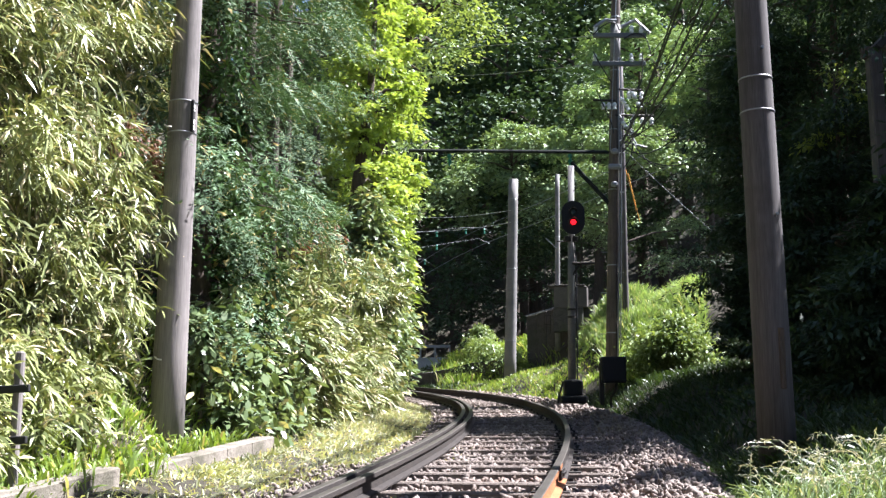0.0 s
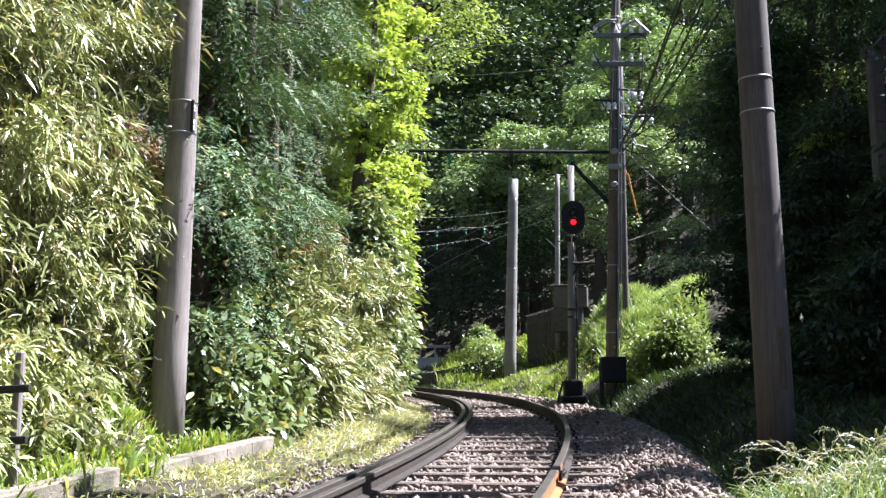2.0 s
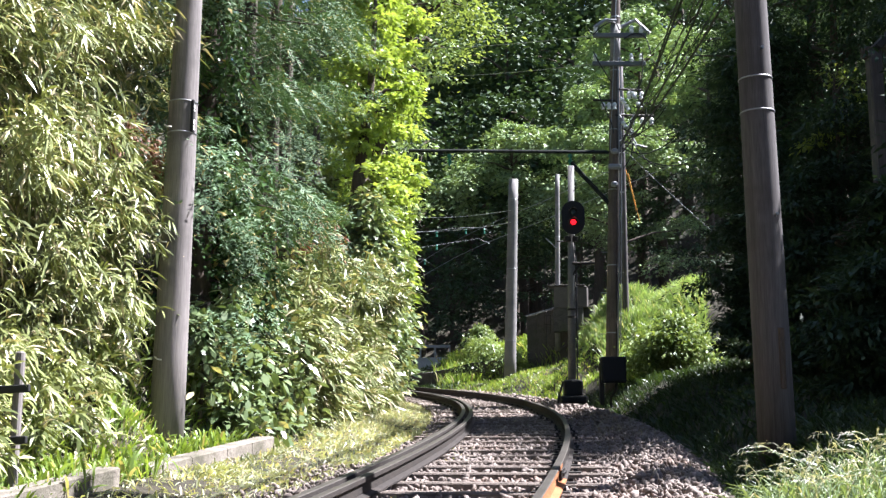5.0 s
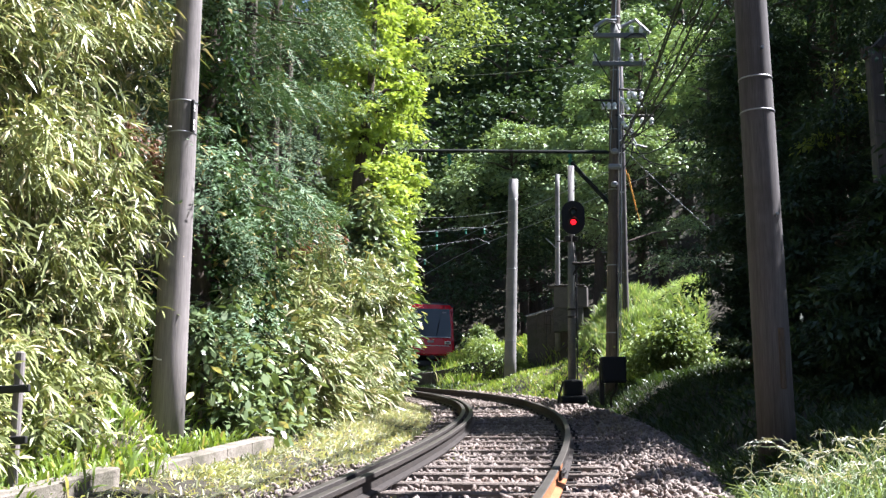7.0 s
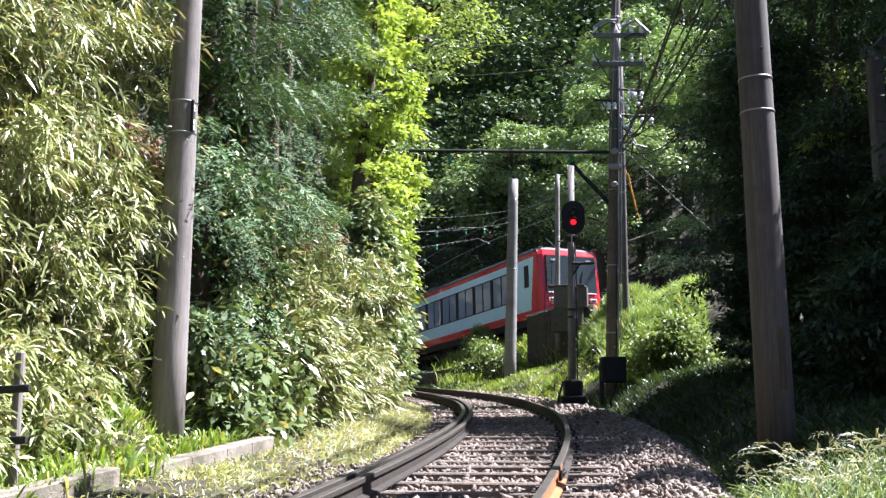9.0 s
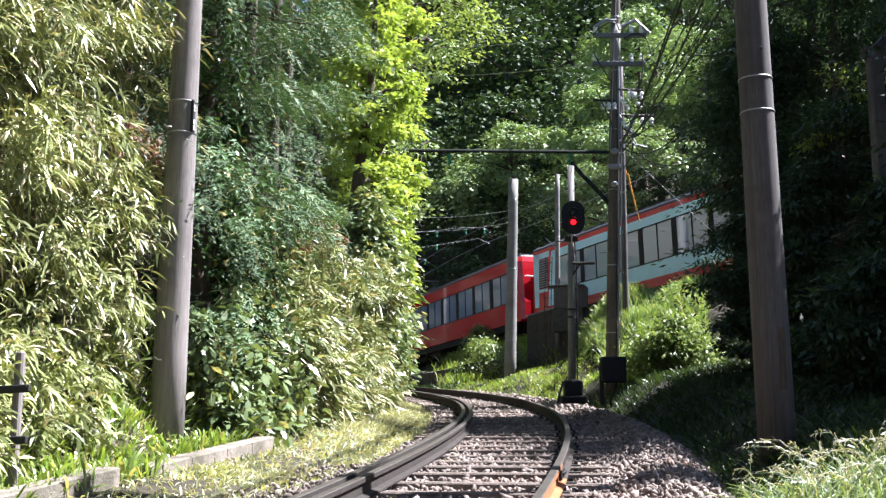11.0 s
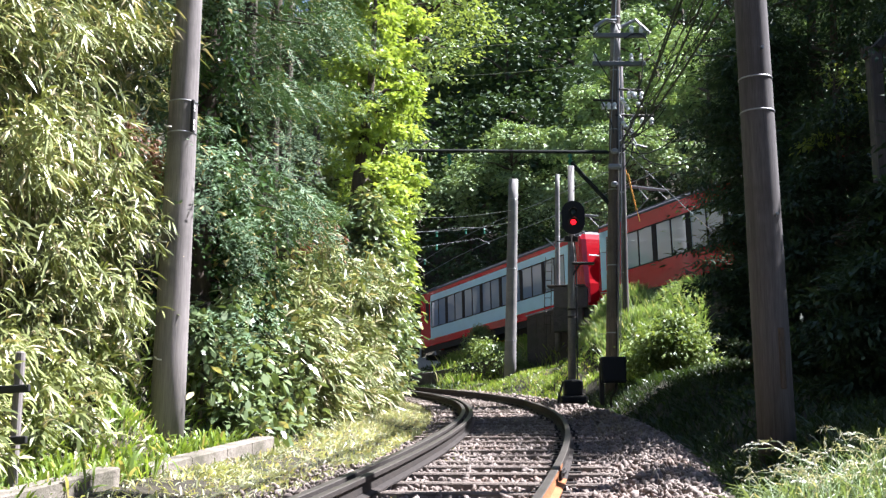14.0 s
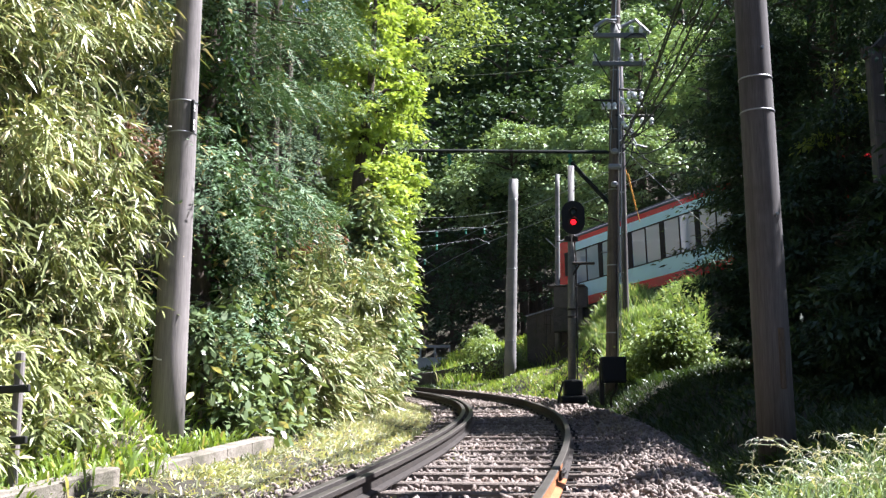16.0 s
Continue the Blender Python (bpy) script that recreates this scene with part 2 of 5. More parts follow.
def mesh_object(name, geo, mats, parent=None, label="", smooth=False):
    me = bpy.data.meshes.new(name)
    me.from_pydata(geo.v, [], geo.f)
    for m in mats if isinstance(mats, (list, tuple)) else [mats]:
        me.materials.append(m)
    if any(geo.s):
        me.polygons.foreach_set("material_index", geo.s)
    if smooth:
        me.polygons.foreach_set("use_smooth", [True] * len(me.polygons))
    ob = new(name, me)
    if parent is not None:
        ob.parent = parent
    if label:
        ob["label"] = label
    return ob


def part(name, geo, mats, parent, label="", smooth=False):
    return mesh_object(name, geo, mats, parent, label, smooth)


def thing(name, m, label, category, group="", kind=""):
    ob = new(name)
    ob.matrix_world = m
    return tagged(ob, label, category, group, kind)


def quads_object(name, verts, counts, mat, parent=None, label=""):
    """verts: (n, k, 3) pieces; counts: index tuples of one piece's faces. Fast for many alike pieces."""
    n, k, _ = verts.shape
    me = bpy.data.meshes.new(name)
    size = [len(c) for c in counts]
    idx = np.concatenate([np.array(c) for c in counts])
    loops = (np.arange(n)[:, None] * k + idx[None, :]).astype(np.int32).ravel()
    totals = np.tile(np.array(size, np.int32), n)
    starts = np.concatenate([[0], np.cumsum(totals)[:-1]]).astype(np.int32)
    me.vertices.add(n * k)
    me.vertices.foreach_set("co", verts.astype(np.float32).ravel())
    me.loops.add(len(loops))
    me.loops.foreach_set("vertex_index", loops)
    me.polygons.add(len(totals))
    me.polygons.foreach_set("loop_start", starts)
    me.polygons.foreach_set("loop_total", totals)
    me.update(calc_edges=True)
    me.validate()
    me.materials.append(mat)
    ob = new(name, me)
    if parent is not None:
        ob.parent = parent
    if label:
        ob["label"] = label
    return ob


rng = np.random.default_rng(7)


def unit(a):
    return a / (np.linalg.norm(a, axis=1, keepdims=True) + 1e-9)


def leaf_verts(pos, way, face, length, width, droop=0.25):
    """Pointed leaves of six corners, bent down along their length."""
    way = unit(way)
    side = unit(np.cross(way, face))
    n = len(pos)
    length, width = np.broadcast_to(length, n)[:, None], np.broadcast_to(width, n)[:, None]
    down = np.array([[0, 0, -1.0]])
    mid = pos + way * length * 0.4 + down * length * droop * 0.12
    far = pos + way * length * 0.72 + down * length * droop * 0.5
    tip = pos + way * length + down * length * droop
    return np.stack([pos, mid - side * width / 2, mid + side * width / 2, far - side * width * 0.4, far + side * width * 0.4, tip], 1)


LEAF6 = [(0, 1, 2), (1, 3, 4, 2), (3, 5, 4)]


def kite_verts(pos, way, face, length, width):
    way = unit(way)
    side = unit(np.cross(way, face))
    nrm = np.cross(side, way)
    n = len(pos)
    length, width = np.broadcast_to(length, n)[:, None], np.broadcast_to(width, n)[:, None]
    mid = pos + way * length * 0.45
    return np.stack([pos, mid - side * width / 2 + nrm * width * 0.12, pos + way * length, mid + side * width / 2 + nrm * width * 0.12], 1)


KITE = [(0, 1, 2, 3)]


# ---- the two tracks' lines ----
def line_points(x0, y0, z0, h, k, dk, g, s0, s1, lo, hi, step=0.25):
    """A curve in plan with a grade; the bend changes between lo and hi only. Returns s, x, y, z, heading."""
    s = np.arange(s0, s1 + step / 2, step)
    c = np.clip(s, lo, hi)
    th = h + k * c + dk * c * c / 2
    mid = (th[1:] + th[:-1]) / 2
    x = np.concatenate([[0], np.cumsum(np.cos(mid) * step)])
    y = np.concatenate([[0], np.cumsum(np.sin(mid) * step)])
    i = int(round(-s0 / step))
    return s, x - x[i] + x0, y - y[i] + y0, z0 + g * s, th


NEAR = line_points(-0.174, 6.717, -0.467, 1.3946, 0.006866, 0.001161, 0.0557, -12, 48, 0, 48)
TRAIN = line_points(5.459, 38.466, 3.021, -1.1113, 0.002007, -0.0007629, 0.0472, -140, 80, -15, 12)


def at_line(line, s):
    return [float(np.interp(s, line[0], line[i])) for i in (1, 2, 3, 4)]


def frame_on(line, s, across=0.0, up=0.0):
    x, y, z, th = at_line(line, s)
    return pose(x, y, z, 0, 0, math.degrees(th) - 90) @ Matrix.Translation((across, 0, up))


def distance_to(line, X, Y):
    """Signed distance (left positive) and the height of the line there, for arrays of places."""
    step = 2
    px, py, pz, th = (line[i][::step] for i in (1, 2, 3, 4))
    shape = X.shape
    X, Y = X.ravel(), Y.ravel()
    d2 = (X[:, None] - px) ** 2 + (Y[:, None] - py) ** 2
    i = np.argmin(d2, 1)
    dx, dy = X - px[i], Y - py[i]
    side = -dx * np.sin(th[i]) + dy * np.cos(th[i])
    return (np.sign(side) * np.sqrt(d2[np.arange(len(X)), i])).reshape(shape), pz[i].reshape(shape)


# heights known about the two lines: x, y, z
HEIGHTS = np.array([
    (2.7, 8.8, -0.2), (2.5, 6.0, -0.6), (4.2, 6, -0.4), (4.8, 9, 0.1), (8, 8, 1.4), (2.6, 13, 0.03), (5, 13, 0.4), (9, 14, 2.2), (2.4, 19.5, 0.46), (3.6, 23, 0.68),
    (6, 20, 1.0), (4.4, 18.5, 0.52), (10, 22, 4.0), (4.7, 26, 1.5), (3.5, 26, 0.85), (3.5, 30, 1.1), (3.7, 33, 1.45), (2.5, 29, 0.95), (1.0, 33, 1.0), (2.6, 34.5, 1.3), (0.6, 35.9, 1.1), (-0.8, 36.8, 1.1), (1.8, 35.0, 1.15), (0, 39.5, 1.65), (5.5, 31, 3.75), (6.9, 28.5, 3.6), (5.1, 28, 2.6),
    (0, 62, 2.3), (12, 60, 7), (-14, 62, 5), (24, 50, 10), (0, 85, 13), (30, 85, 20), (-30, 85, 20), (0, 125, 60),
    (60, 125, 62), (-60, 125, 62), (40, 10, 14), (30, 25, 11), (0, -20, -1.6), (20, -20, 3), (-20, -20, 4)])
BASE_Y = np.array([-30, 4, 8, 10.8, 11.6, 15, 21, 27, 33, 38, 44, 52, 70])
BASE_X = np.array([-5.5, -3.5, -2.95, -2.4, -2.05, -1.65, -1.15, -1.05, -2.3, -5.5, -13, -22, -40])


def smooth(t):
    t = np.clip(t, 0, 1)
    return t * t * (3 - 2 * t)


def ground(X, Y):
    X, Y = np.asarray(X, float), np.asarray(Y, float)
    d2 = (X[..., None] - HEIGHTS[:, 0]) ** 2 + (Y[..., None] - HEIGHTS[:, 1]) ** 2 + 0.6
    w = d2 ** -1.75
    z = (w * HEIGHTS[:, 2]).sum(-1) / w.sum(-1)
    dt, zt = distance_to(TRAIN, X, Y)
    wt = np.where((dt < 0) & (Y > 27), smooth((3.3 + dt) / 1.2), smooth((6.0 - np.abs(dt)) / 4.0))
    z = z * (1 - wt) + (zt - 0.35) * wt
    back = np.interp(Y, BASE_Y, BASE_X) - X
    bank = np.clip(back, 0, 7) * 1.25 + np.clip(back - 7, 0, 60) * 0.35
    dn, zn = distance_to(NEAR, X, Y)
    z_left = np.interp(Y, NEAR[2][:180], NEAR[3][:180]) - 0.1
    left = smooth((dn - 1.2) / 0.8) * (Y < 42)
    z = z * (1 - left) + z_left * left
    wn_ = np.where(dn > 0, smooth((2.2 - dn) / 0.7), smooth((3.1 + dn) / 1.2))
    z = z * (1 - wn_) + (zn - 0.26) * wn_
    return z + bank


def ground_at(x, y):
    return float(ground(np.array([x]), np.array([y]))[0])


# ---- ground ----
def axis(lo, hi, fine_lo, fine_hi, fine, coarse_growth=1.25):
    a = list(np.arange(fine_lo, fine_hi, fine))
    step, q = fine, fine_lo
    while q > lo:
        step *= coarse_growth
        q -= step
        a.insert(0, q)
    step, q = fine, a[-1]
    while q < hi:
        step *= coarse_growth
        q += step
        a.append(q)
    return np.array(a)


def build_ground():
    xs, ys = axis(-900, 900, -7, 12, 0.22), axis(-900, 1200, 3, 46, 0.25)
    X, Y = np.meshgrid(xs, ys)
    Z = ground(np.clip(X, -90, 90), np.clip(Y, -40, 140))
    Z += (rng.random(Z.shape) - 0.5) * 0.05
    g = Geo()
    nx = len(xs)
    g.v = list(zip(X.ravel().tolist(), Y.ravel().tolist(), Z.ravel().tolist()))
    g.f = [(j * nx + i, j * nx + i + 1, (j + 1) * nx + i + 1, (j + 1) * nx + i) for j in range(len(ys) - 1) for i in range(nx - 1)]
    g.s = [0] * len(g.f)
    tagged(mesh_object("ground", g, SOIL, smooth=True), "brown leaf-littered soil of a wooded railway cutting", "ground", kind="structure")


build_ground()

# ---- tracks ----
RAIL = [(-0.0635, 0.0), (0.0635, 0.0), (0.0635, 0.014), (0.012, 0.03), (0.009, 0.1), (0.0325, 0.115), (0.0325, 0.148), (0.026, 0.153), (-0.026, 0.153), (-0.0325, 0.148), (-0.0325, 0.115), (-0.009, 0.1), (-0.012, 0.03), (-0.0635, 0.014)]


def rail_part(name, line, s0, s1, across, drop, parent, label, step=0.4, side=None):
    g = Geo()
    n = int((s1 - s0) / step)
    mats = [frame_on(line, s0 + (s1 - s0) * i / n, across, drop) for i in range(n + 1)]
    g.sweep(RAIL, mats)
    k = len(RAIL)
    for i in range(len(g.s)):
        g.s[i] = 1 if i < n * k and i % k in (6, 7, 8) else 0
    return part(name, g, [side or RAIL_DARK, RAIL_TOP], parent, label)


def sleeper_mesh():
    g = Geo()
    g.box((0, 0, 0), (2.45, 0.2, 0.14), bevel=0.012)
    for x in (-0.7525, 0.7525):
        g.box((x, 0, 0.076), (0.3, 0.15, 0.016), slot=1, bevel=0.004)
        for dx in (-0.1, 0.1):
            g.box((x + dx, 0.03, 0.095), (0.035, 0.035, 0.03), slot=1)
    return g


def build_track(name, line, s0, s1, gap, label):
    t = thing(name, Matrix.Identity(4), label, "railway track", kind="structure")
    first = None
    n = int((s1 - s0) / gap)
    for i in range(n):
        m = frame_on(line, s0 + gap * i, rng.normal(0, 0.02), -0.235 + rng.normal(0, 0.006)) @ pose(0, 0, 0, 0, rng.normal(0, 0.4), rng.normal(0, 1.2))
        if first is None:
            first = part("sleeper", sleeper_mesh(), [SLEEPER, IRON], t)
            ob = first
        else:
            ob = new("sleeper", first.data)
            ob.parent = t
        ob.matrix_basis = m
    return t


near_track = build_track("railway_track", NEAR, -8, 44, 0.64, "curved single railway track on weathered sleepers with a guard rail")
rail_part("rail", NEAR, -10, 2.3, 0.7525, -0.153, near_track, "worn rail with rusty orange side", side=RAIL_SIDE)
rail_part("rail", NEAR, 2.306, 46, 0.7525, -0.153, near_track, "worn grey-brown rail")
rail_part("rail", NEAR, -10, 46, -0.7525, -0.153, near_track, "worn rail beside the guard rail")
rail_part("guard_rail", NEAR, -10, 46, -0.625, -0.158, near_track, "dull guard rail inside the curve")
for s_j, side in ((2.3, 0.7525), (-0.2, -0.7525), (9.8, -0.7525)):
    for k in (-1, 1):
        g = Geo()
        g.box((0.03 * k, 0, -0.09), (0.022, 0.56, 0.085), bevel=0.006)
        for q in (-0.2, -0.07, 0.07, 0.2):
            g.box((0.045 * k, q, -0.09), (0.02, 0.035, 0.035), bevel=0.006)
        part("fishplate", g, IRON, near_track).matrix_basis = frame_on(NEAR, s_j, side, 0)
hill_track = build_track("railway_track", TRAIN, -40, 45, 0.66, "climbing railway track behind a grassy bank")
for a in (-0.7525, 0.7525):
    rail_part("rail", TRAIN, -60, 60, a, -0.153, hill_track, "", 1.0)


# ---- poles ----
def pole(name, foot, top, r0, r1, mat, label, category="pole", sides=20):
    foot, top = Vector(foot), Vector(top)
    t = thing(name, Matrix.Translation(foot), label, category)
    g = Geo()
    pts = [(top - foot) * (i / 8) for i in range(9)]
    pts[0] = pts[0] - (top - foot).normalized() * 0.3
    g.tube(pts, [r0 + (r1 - r0) * i / 8 for i in range(9)], sides)
    part("pole_shaft", g, mat, t, smooth=True)
    return t, (top - foot), (lambda f: r0 + (r1 - r0) * f)


def band(t, axis_v, radius, f, mat, width=0.012, name="band"):
    g = Geo()
    c = axis_v * f
    d = axis_v.normalized()
    g.tube([c - d * width, c + d * width], radius(f) + 0.006, 20)
    return part(name, g, mat, t, smooth=True)


left_pole, la, lr = pole("utility_pole", (-2.66, 10.3, -0.3), (-2.57, 10.3, 7.2), 0.17, 0.106, WOOD_PALE, "weathered grey wooden pole beside the bamboo bank")
for f in (0.418, 0.461):
    band(left_pole, la, lr, f, STEEL, 0.006)
right_pole, ra, rr = pole("utility_pole", (2.74, 8.8, -0.25), (2.66, 8.8, 6.8), 0.155, 0.122, WOOD_POLE, "leaning weathered wooden pole at the shaded bank")
for f in (0.448, 0.406):
    band(right_pole, ra, rr, f, STEEL, 0.006)
main_pole, ma, mr = pole("utility_pole", (3.64, 23, 0.6), (4.02, 23, 11.2), 0.14, 0.1, BROWN_POLE, "tall brown utility pole with crossarms and cables")
conc_pole, ca, cr = pole("concrete_pole", (2.14, 34, 1.2), (2.32, 34, 7.82), 0.195, 0.155, CONC_POLE, "plain grey concrete pole before the grassy bank")
back_pole, ba, br = pole("utility_pole", (4.86, 28, 2.2), (4.9, 28, 9.7), 0.09, 0.07, WOOD_POLE, "thin grey pole behind the tall utility pole")
thin_pole, ta, tr_ = pole("concrete_pole", (3.88, 35.8, 2.6), (3.97, 35.8, 8.43), 0.095, 0.075, CONC_POLE, "slender pale pole above the retaining wall")

# ---- signal ----
def build_signal():
    t = thing("railway_signal", pose(2.36, 19.5, 0.3), "black railway signal with a lit red lamp on a grey mast", "railway signal")
    g = Geo()
    g.tube([(0, 0, 0.1), (0.06, 0, 4.45)], [0.075, 0.06], 16)
    part("mast", g, CONC_POLE, t, smooth=True)
    g = Geo()
    g.box((0.02, -0.02, 0.28), (0.34, 0.3, 0.3), bevel=0.03)
    g.box((0.02, -0.02, 0.07), (0.48, 0.4, 0.14), bevel=0.03)
    part("base", g, BLACK, t, "black cast base")
    g = Geo()
    prof = []
    for i in range(28):
        a = 2 * math.pi * i / 28
        prof.append((0.215 * math.cos(a), (0.1 if math.sin(a) > 0 else -0.1) + 0.215 * math.sin(a)))
    g.sweep(prof, [Matrix.Translation((0, y, 0)) for y in (-0.02, 0.02)])
    head = part("backboard", g, BLACK, t, "black oval backboard")
    head.location = (0.06, -0.2, 3.42)
    g = Geo()
    g.box((0, 0.1, 0), (0.24, 0.16, 0.5), bevel=0.02)
    part("lamp_housing", g, BLACK, head)
    for z, mat, label in ((0.1, DEAD_LAMP, "unlit lens"), (-0.09, RED_LAMP, "lit red lens")):
        g = Geo()
        g.tube([(0, -0.03, z), (0, -0.045, z)], [0.052, 0.04], 20)
        part("lens", g, mat, head, label)
        g = Geo()
        for k in range(11):
            a = radians(-5 + 19 * k)
            b = radians(-5 + 19 * (k + 1))
            p0 = Vector((0.085 * math.cos(a), 0, z + 0.085 * math.sin(a)))
            p1 = Vector((0.085 * math.cos(b), 0, z + 0.085 * math.sin(b)))
            o = Vector((0, -0.2 + 0.12 * abs(math.cos(a)), -0.02))
            q = Vector((0, -0.2 + 0.12 * abs(math.cos(b)), -0.02))
            g.add([p0, p1, p1 + q, p0 + o, p0 * 1.0 + Vector((0, 0, 0.004)), p1 + Vector((0, 0, 0.004)), p1 + q + Vector((0, 0, 0.004)), p0 + o + Vector((0, 0, 0.004))], [(0, 1, 2, 3), (7, 6, 5, 4), (3, 2, 6, 7)])
        part("hood", g, BLACK, head)
    g = Geo()
    g.box((-0.04, -0.1, 3.03), (0.12, 0.1, 0.1), bevel=0.01)
    g.box((0.1, -0.1, 3.03), (0.1, 0.1, 0.1), bevel=0.01)
    part("bracket", g, IRON, t)
    g = Geo()
    g.box((0.25, -0.05, 2.58), (0.42, 0.06, 0.05), bevel=0.01)
    g.tube([(0.05, -0.05, 2.36), (0.18, -0.05, 2.56)], 0.02, 6)
    part("side_arm", g, IRON, t)
    for z in (1.72, 1.58):
        g = Geo()
        g.tube([(0.03, 0, z - 0.02), (0.03, 0, z + 0.02)], 0.085, 14)
        part("clamp", g, IRON, t)
    g = Geo()
    g.tube([(0.1, -0.05, 0.3), (0.115, -0.03, 1.6), (0.12, -0.03, 2.6), (0.08, -0.08, 3.1)], 0.014, 6)
    g.tube([(-0.16, -0.05, 0.4), (-0.24, -0.05, 0.15), (-0.26, -0.05, 0.0)], 0.02, 6)
    part("cable", g, RUBBER, t)
    return t


build_signal()

# relay box on a bent post
box = thing("relay_box", pose(2.86, 18.0, 0.3), "black metal relay box on an iron post", "relay box")
g = Geo(); g.box((0.02, 0, 0.54), (0.42, 0.22, 0.44), bevel=0.015); part("case", g, BLACK, box)
g = Geo(); g.box((0.02, -0.115, 0.54), (0.36, 0.012, 0.38), bevel=0.004); part("door", g, BLACK, box)
g = Geo(); g.box((-0.17, 0.05, 0.3), (0.07, 0.07, 0.7)); part("post", g, IRON, box)
g = Geo(); g.tube([(0.08, 0, 0.33), (0.05, 0, 0.18), (-0.02, 0, 0.08), (-0.02, 0, -0.1)], 0.02, 6); part("conduit", g, IRON, box)


# ---- train ----
CAR_L = 14.1
HW = 1.33


def side_panel(g, x0, x1, z0, z1, y, slot=0, lean0=0.0, lean1=0.0, thick=0.05, out=0.0):
    """A plate in the car's side between two lengths; the ends may slant."""
    sgn = 1 if y > 0 else -1
    a, b = y - sgn * thick, y + sgn * out
    pts = [(x0, q, z0) for q in (a, b)] + [(x1, q, z0) for q in (a, b)] + [(x1 + lean1, q, z1) for q in (a, b)] + [(x0 + lean0, q, z1) for q in (a, b)]
    g.add(pts, [(0, 1, 3, 2), (2, 3, 5, 4), (4, 5, 7, 6), (6, 7, 1, 0), (1, 7, 5, 3), (0, 2, 4, 6)], slot)


def build_car(kind):
    """kind: 'head' (cab leads), 'middle' (all red), 'tail' (cab at the rear). x runs forward, z from the rail."""
    white = kind != "middle"
    labels = {"head": "red and bluish white mountain railway car with a driver's cab", "middle": "all-red mountain railway middle car with wide windows", "tail": "red and bluish white rear railway car"}
    t = thing("railway_car", Matrix.Identity(4), labels[kind], "train car", "cars of the train")
    h = CAR_L / 2
    upper = CAR_WHITE if white else CAR_RED
    # side openings: (start, end, kind of opening)
    if kind == "head":
        wins = [(-5.3, -3.75), (-3.6, -2.05), (-1.9, -0.35), (-0.2, 1.35), (1.5, 3.05), (3.2, 4.75)]
        w0, w1 = -6.0, 6.42
    elif kind == "middle":
        wins = [(-5.5, -3.95), (-3.8, -2.25), (-2.1, -0.55), (-0.4, 1.15), (1.3, 2.85), (3.0, 4.55), (4.75, 6.3)]
        w0, w1 = -6.0, 6.6
    else:
        wins = [(-5.75, -4.2), (-4.05, -2.5), (-2.35, -0.8), (-0.65, 0.9), (1.05, 2.6), (2.75, 4.3), (4.45, 5.9)]
        w0, w1 = -6.15, 6.3
    shell = Geo()
    for y in (HW, -HW):
        # red sill and red cornice, white belt between the slanted ends
        side_panel(shell, -h + 0.12, h - 0.12, 0.85, 1.15, y)
        side_panel(shell, -h + 0.12, h - 0.12, 3.16, 3.33, y)
        side_panel(shell, -h + 0.12, w0, 1.15, 3.16, y, lean1=0.35)
        side_panel(shell, w1, h - 0.12, 1.15, 3.16, y, lean0=0.3)
        side_panel(shell, -h + 0.3, h - 0.3, 0.6, 0.85, y * 0.96, 1)
        side_panel(shell, w0, w1, 1.15, 1.65, y, 2, 0.08, 0.07)
        side_panel(shell, w0 + 0.28, w1 + 0.24, 2.87, 3.16, y, 2, 0.07, 0.06)
        side_panel(shell, w0 + 0.08, wins[0][0], 1.65, 2.87, y, 2, lean0=0.2)
        side_panel(shell, wins[-1][1], w1 + 0.07, 1.65, 2.87, y, 2, lean1=0.17)
        for a, b in zip(wins[:-1], wins[1:]):
            side_panel(shell, a[1], b[0], 1.65, 2.87, y, 3)
    part("body_shell", shell, [CAR_RED, CAR_UNDER, upper, BLACK], t)
    # roof, rounded across, with the red edge
    prof = []
    for i in range(15):
        a = math.pi * i / 14
        prof.append((HW * 1.0 * math.copysign(abs(math.cos(a)) ** 0.45, math.cos(a)), 3.32 + 0.24 * math.sin(a) ** 0.8))
    turn = Matrix.Rotation(radians(-90), 4, "Z")
    g = Geo()
    g.sweep(prof, [Matrix.Translation((x, 0, 0)) @ turn for x in (-h + 0.1, h - 0.1)])
    part("roof", g, CAR_ROOF, t, "dark grey roof", True)
    for y in (-1.05, 1.05):
        g = Geo()
        g.tube([(-h + 0.5, y, 3.55), (h - 0.9, y, 3.55)], 0.035, 6)
        part("roof_pipe", g, ROOF_GEAR, t)
    for x in (-3.6, 2.2):
        g = Geo()
        g.box((x, 0, 3.62), (2.2, 1.5, 0.2), bevel=0.05)
        part("air_conditioner", g, ROOF_GEAR, t, "grey roof air conditioner")
    g = Geo()
    g.box((0, 0, 0.98), (CAR_L - 0.3, 2.4, 0.08))
    part("car_floor", g, CAR_UNDER, t)
    g = Geo()
    g.box((0, 0, 3.2), (CAR_L - 0.4, 2.4, 0.05))
    part("car_ceiling", g, LINING, t)
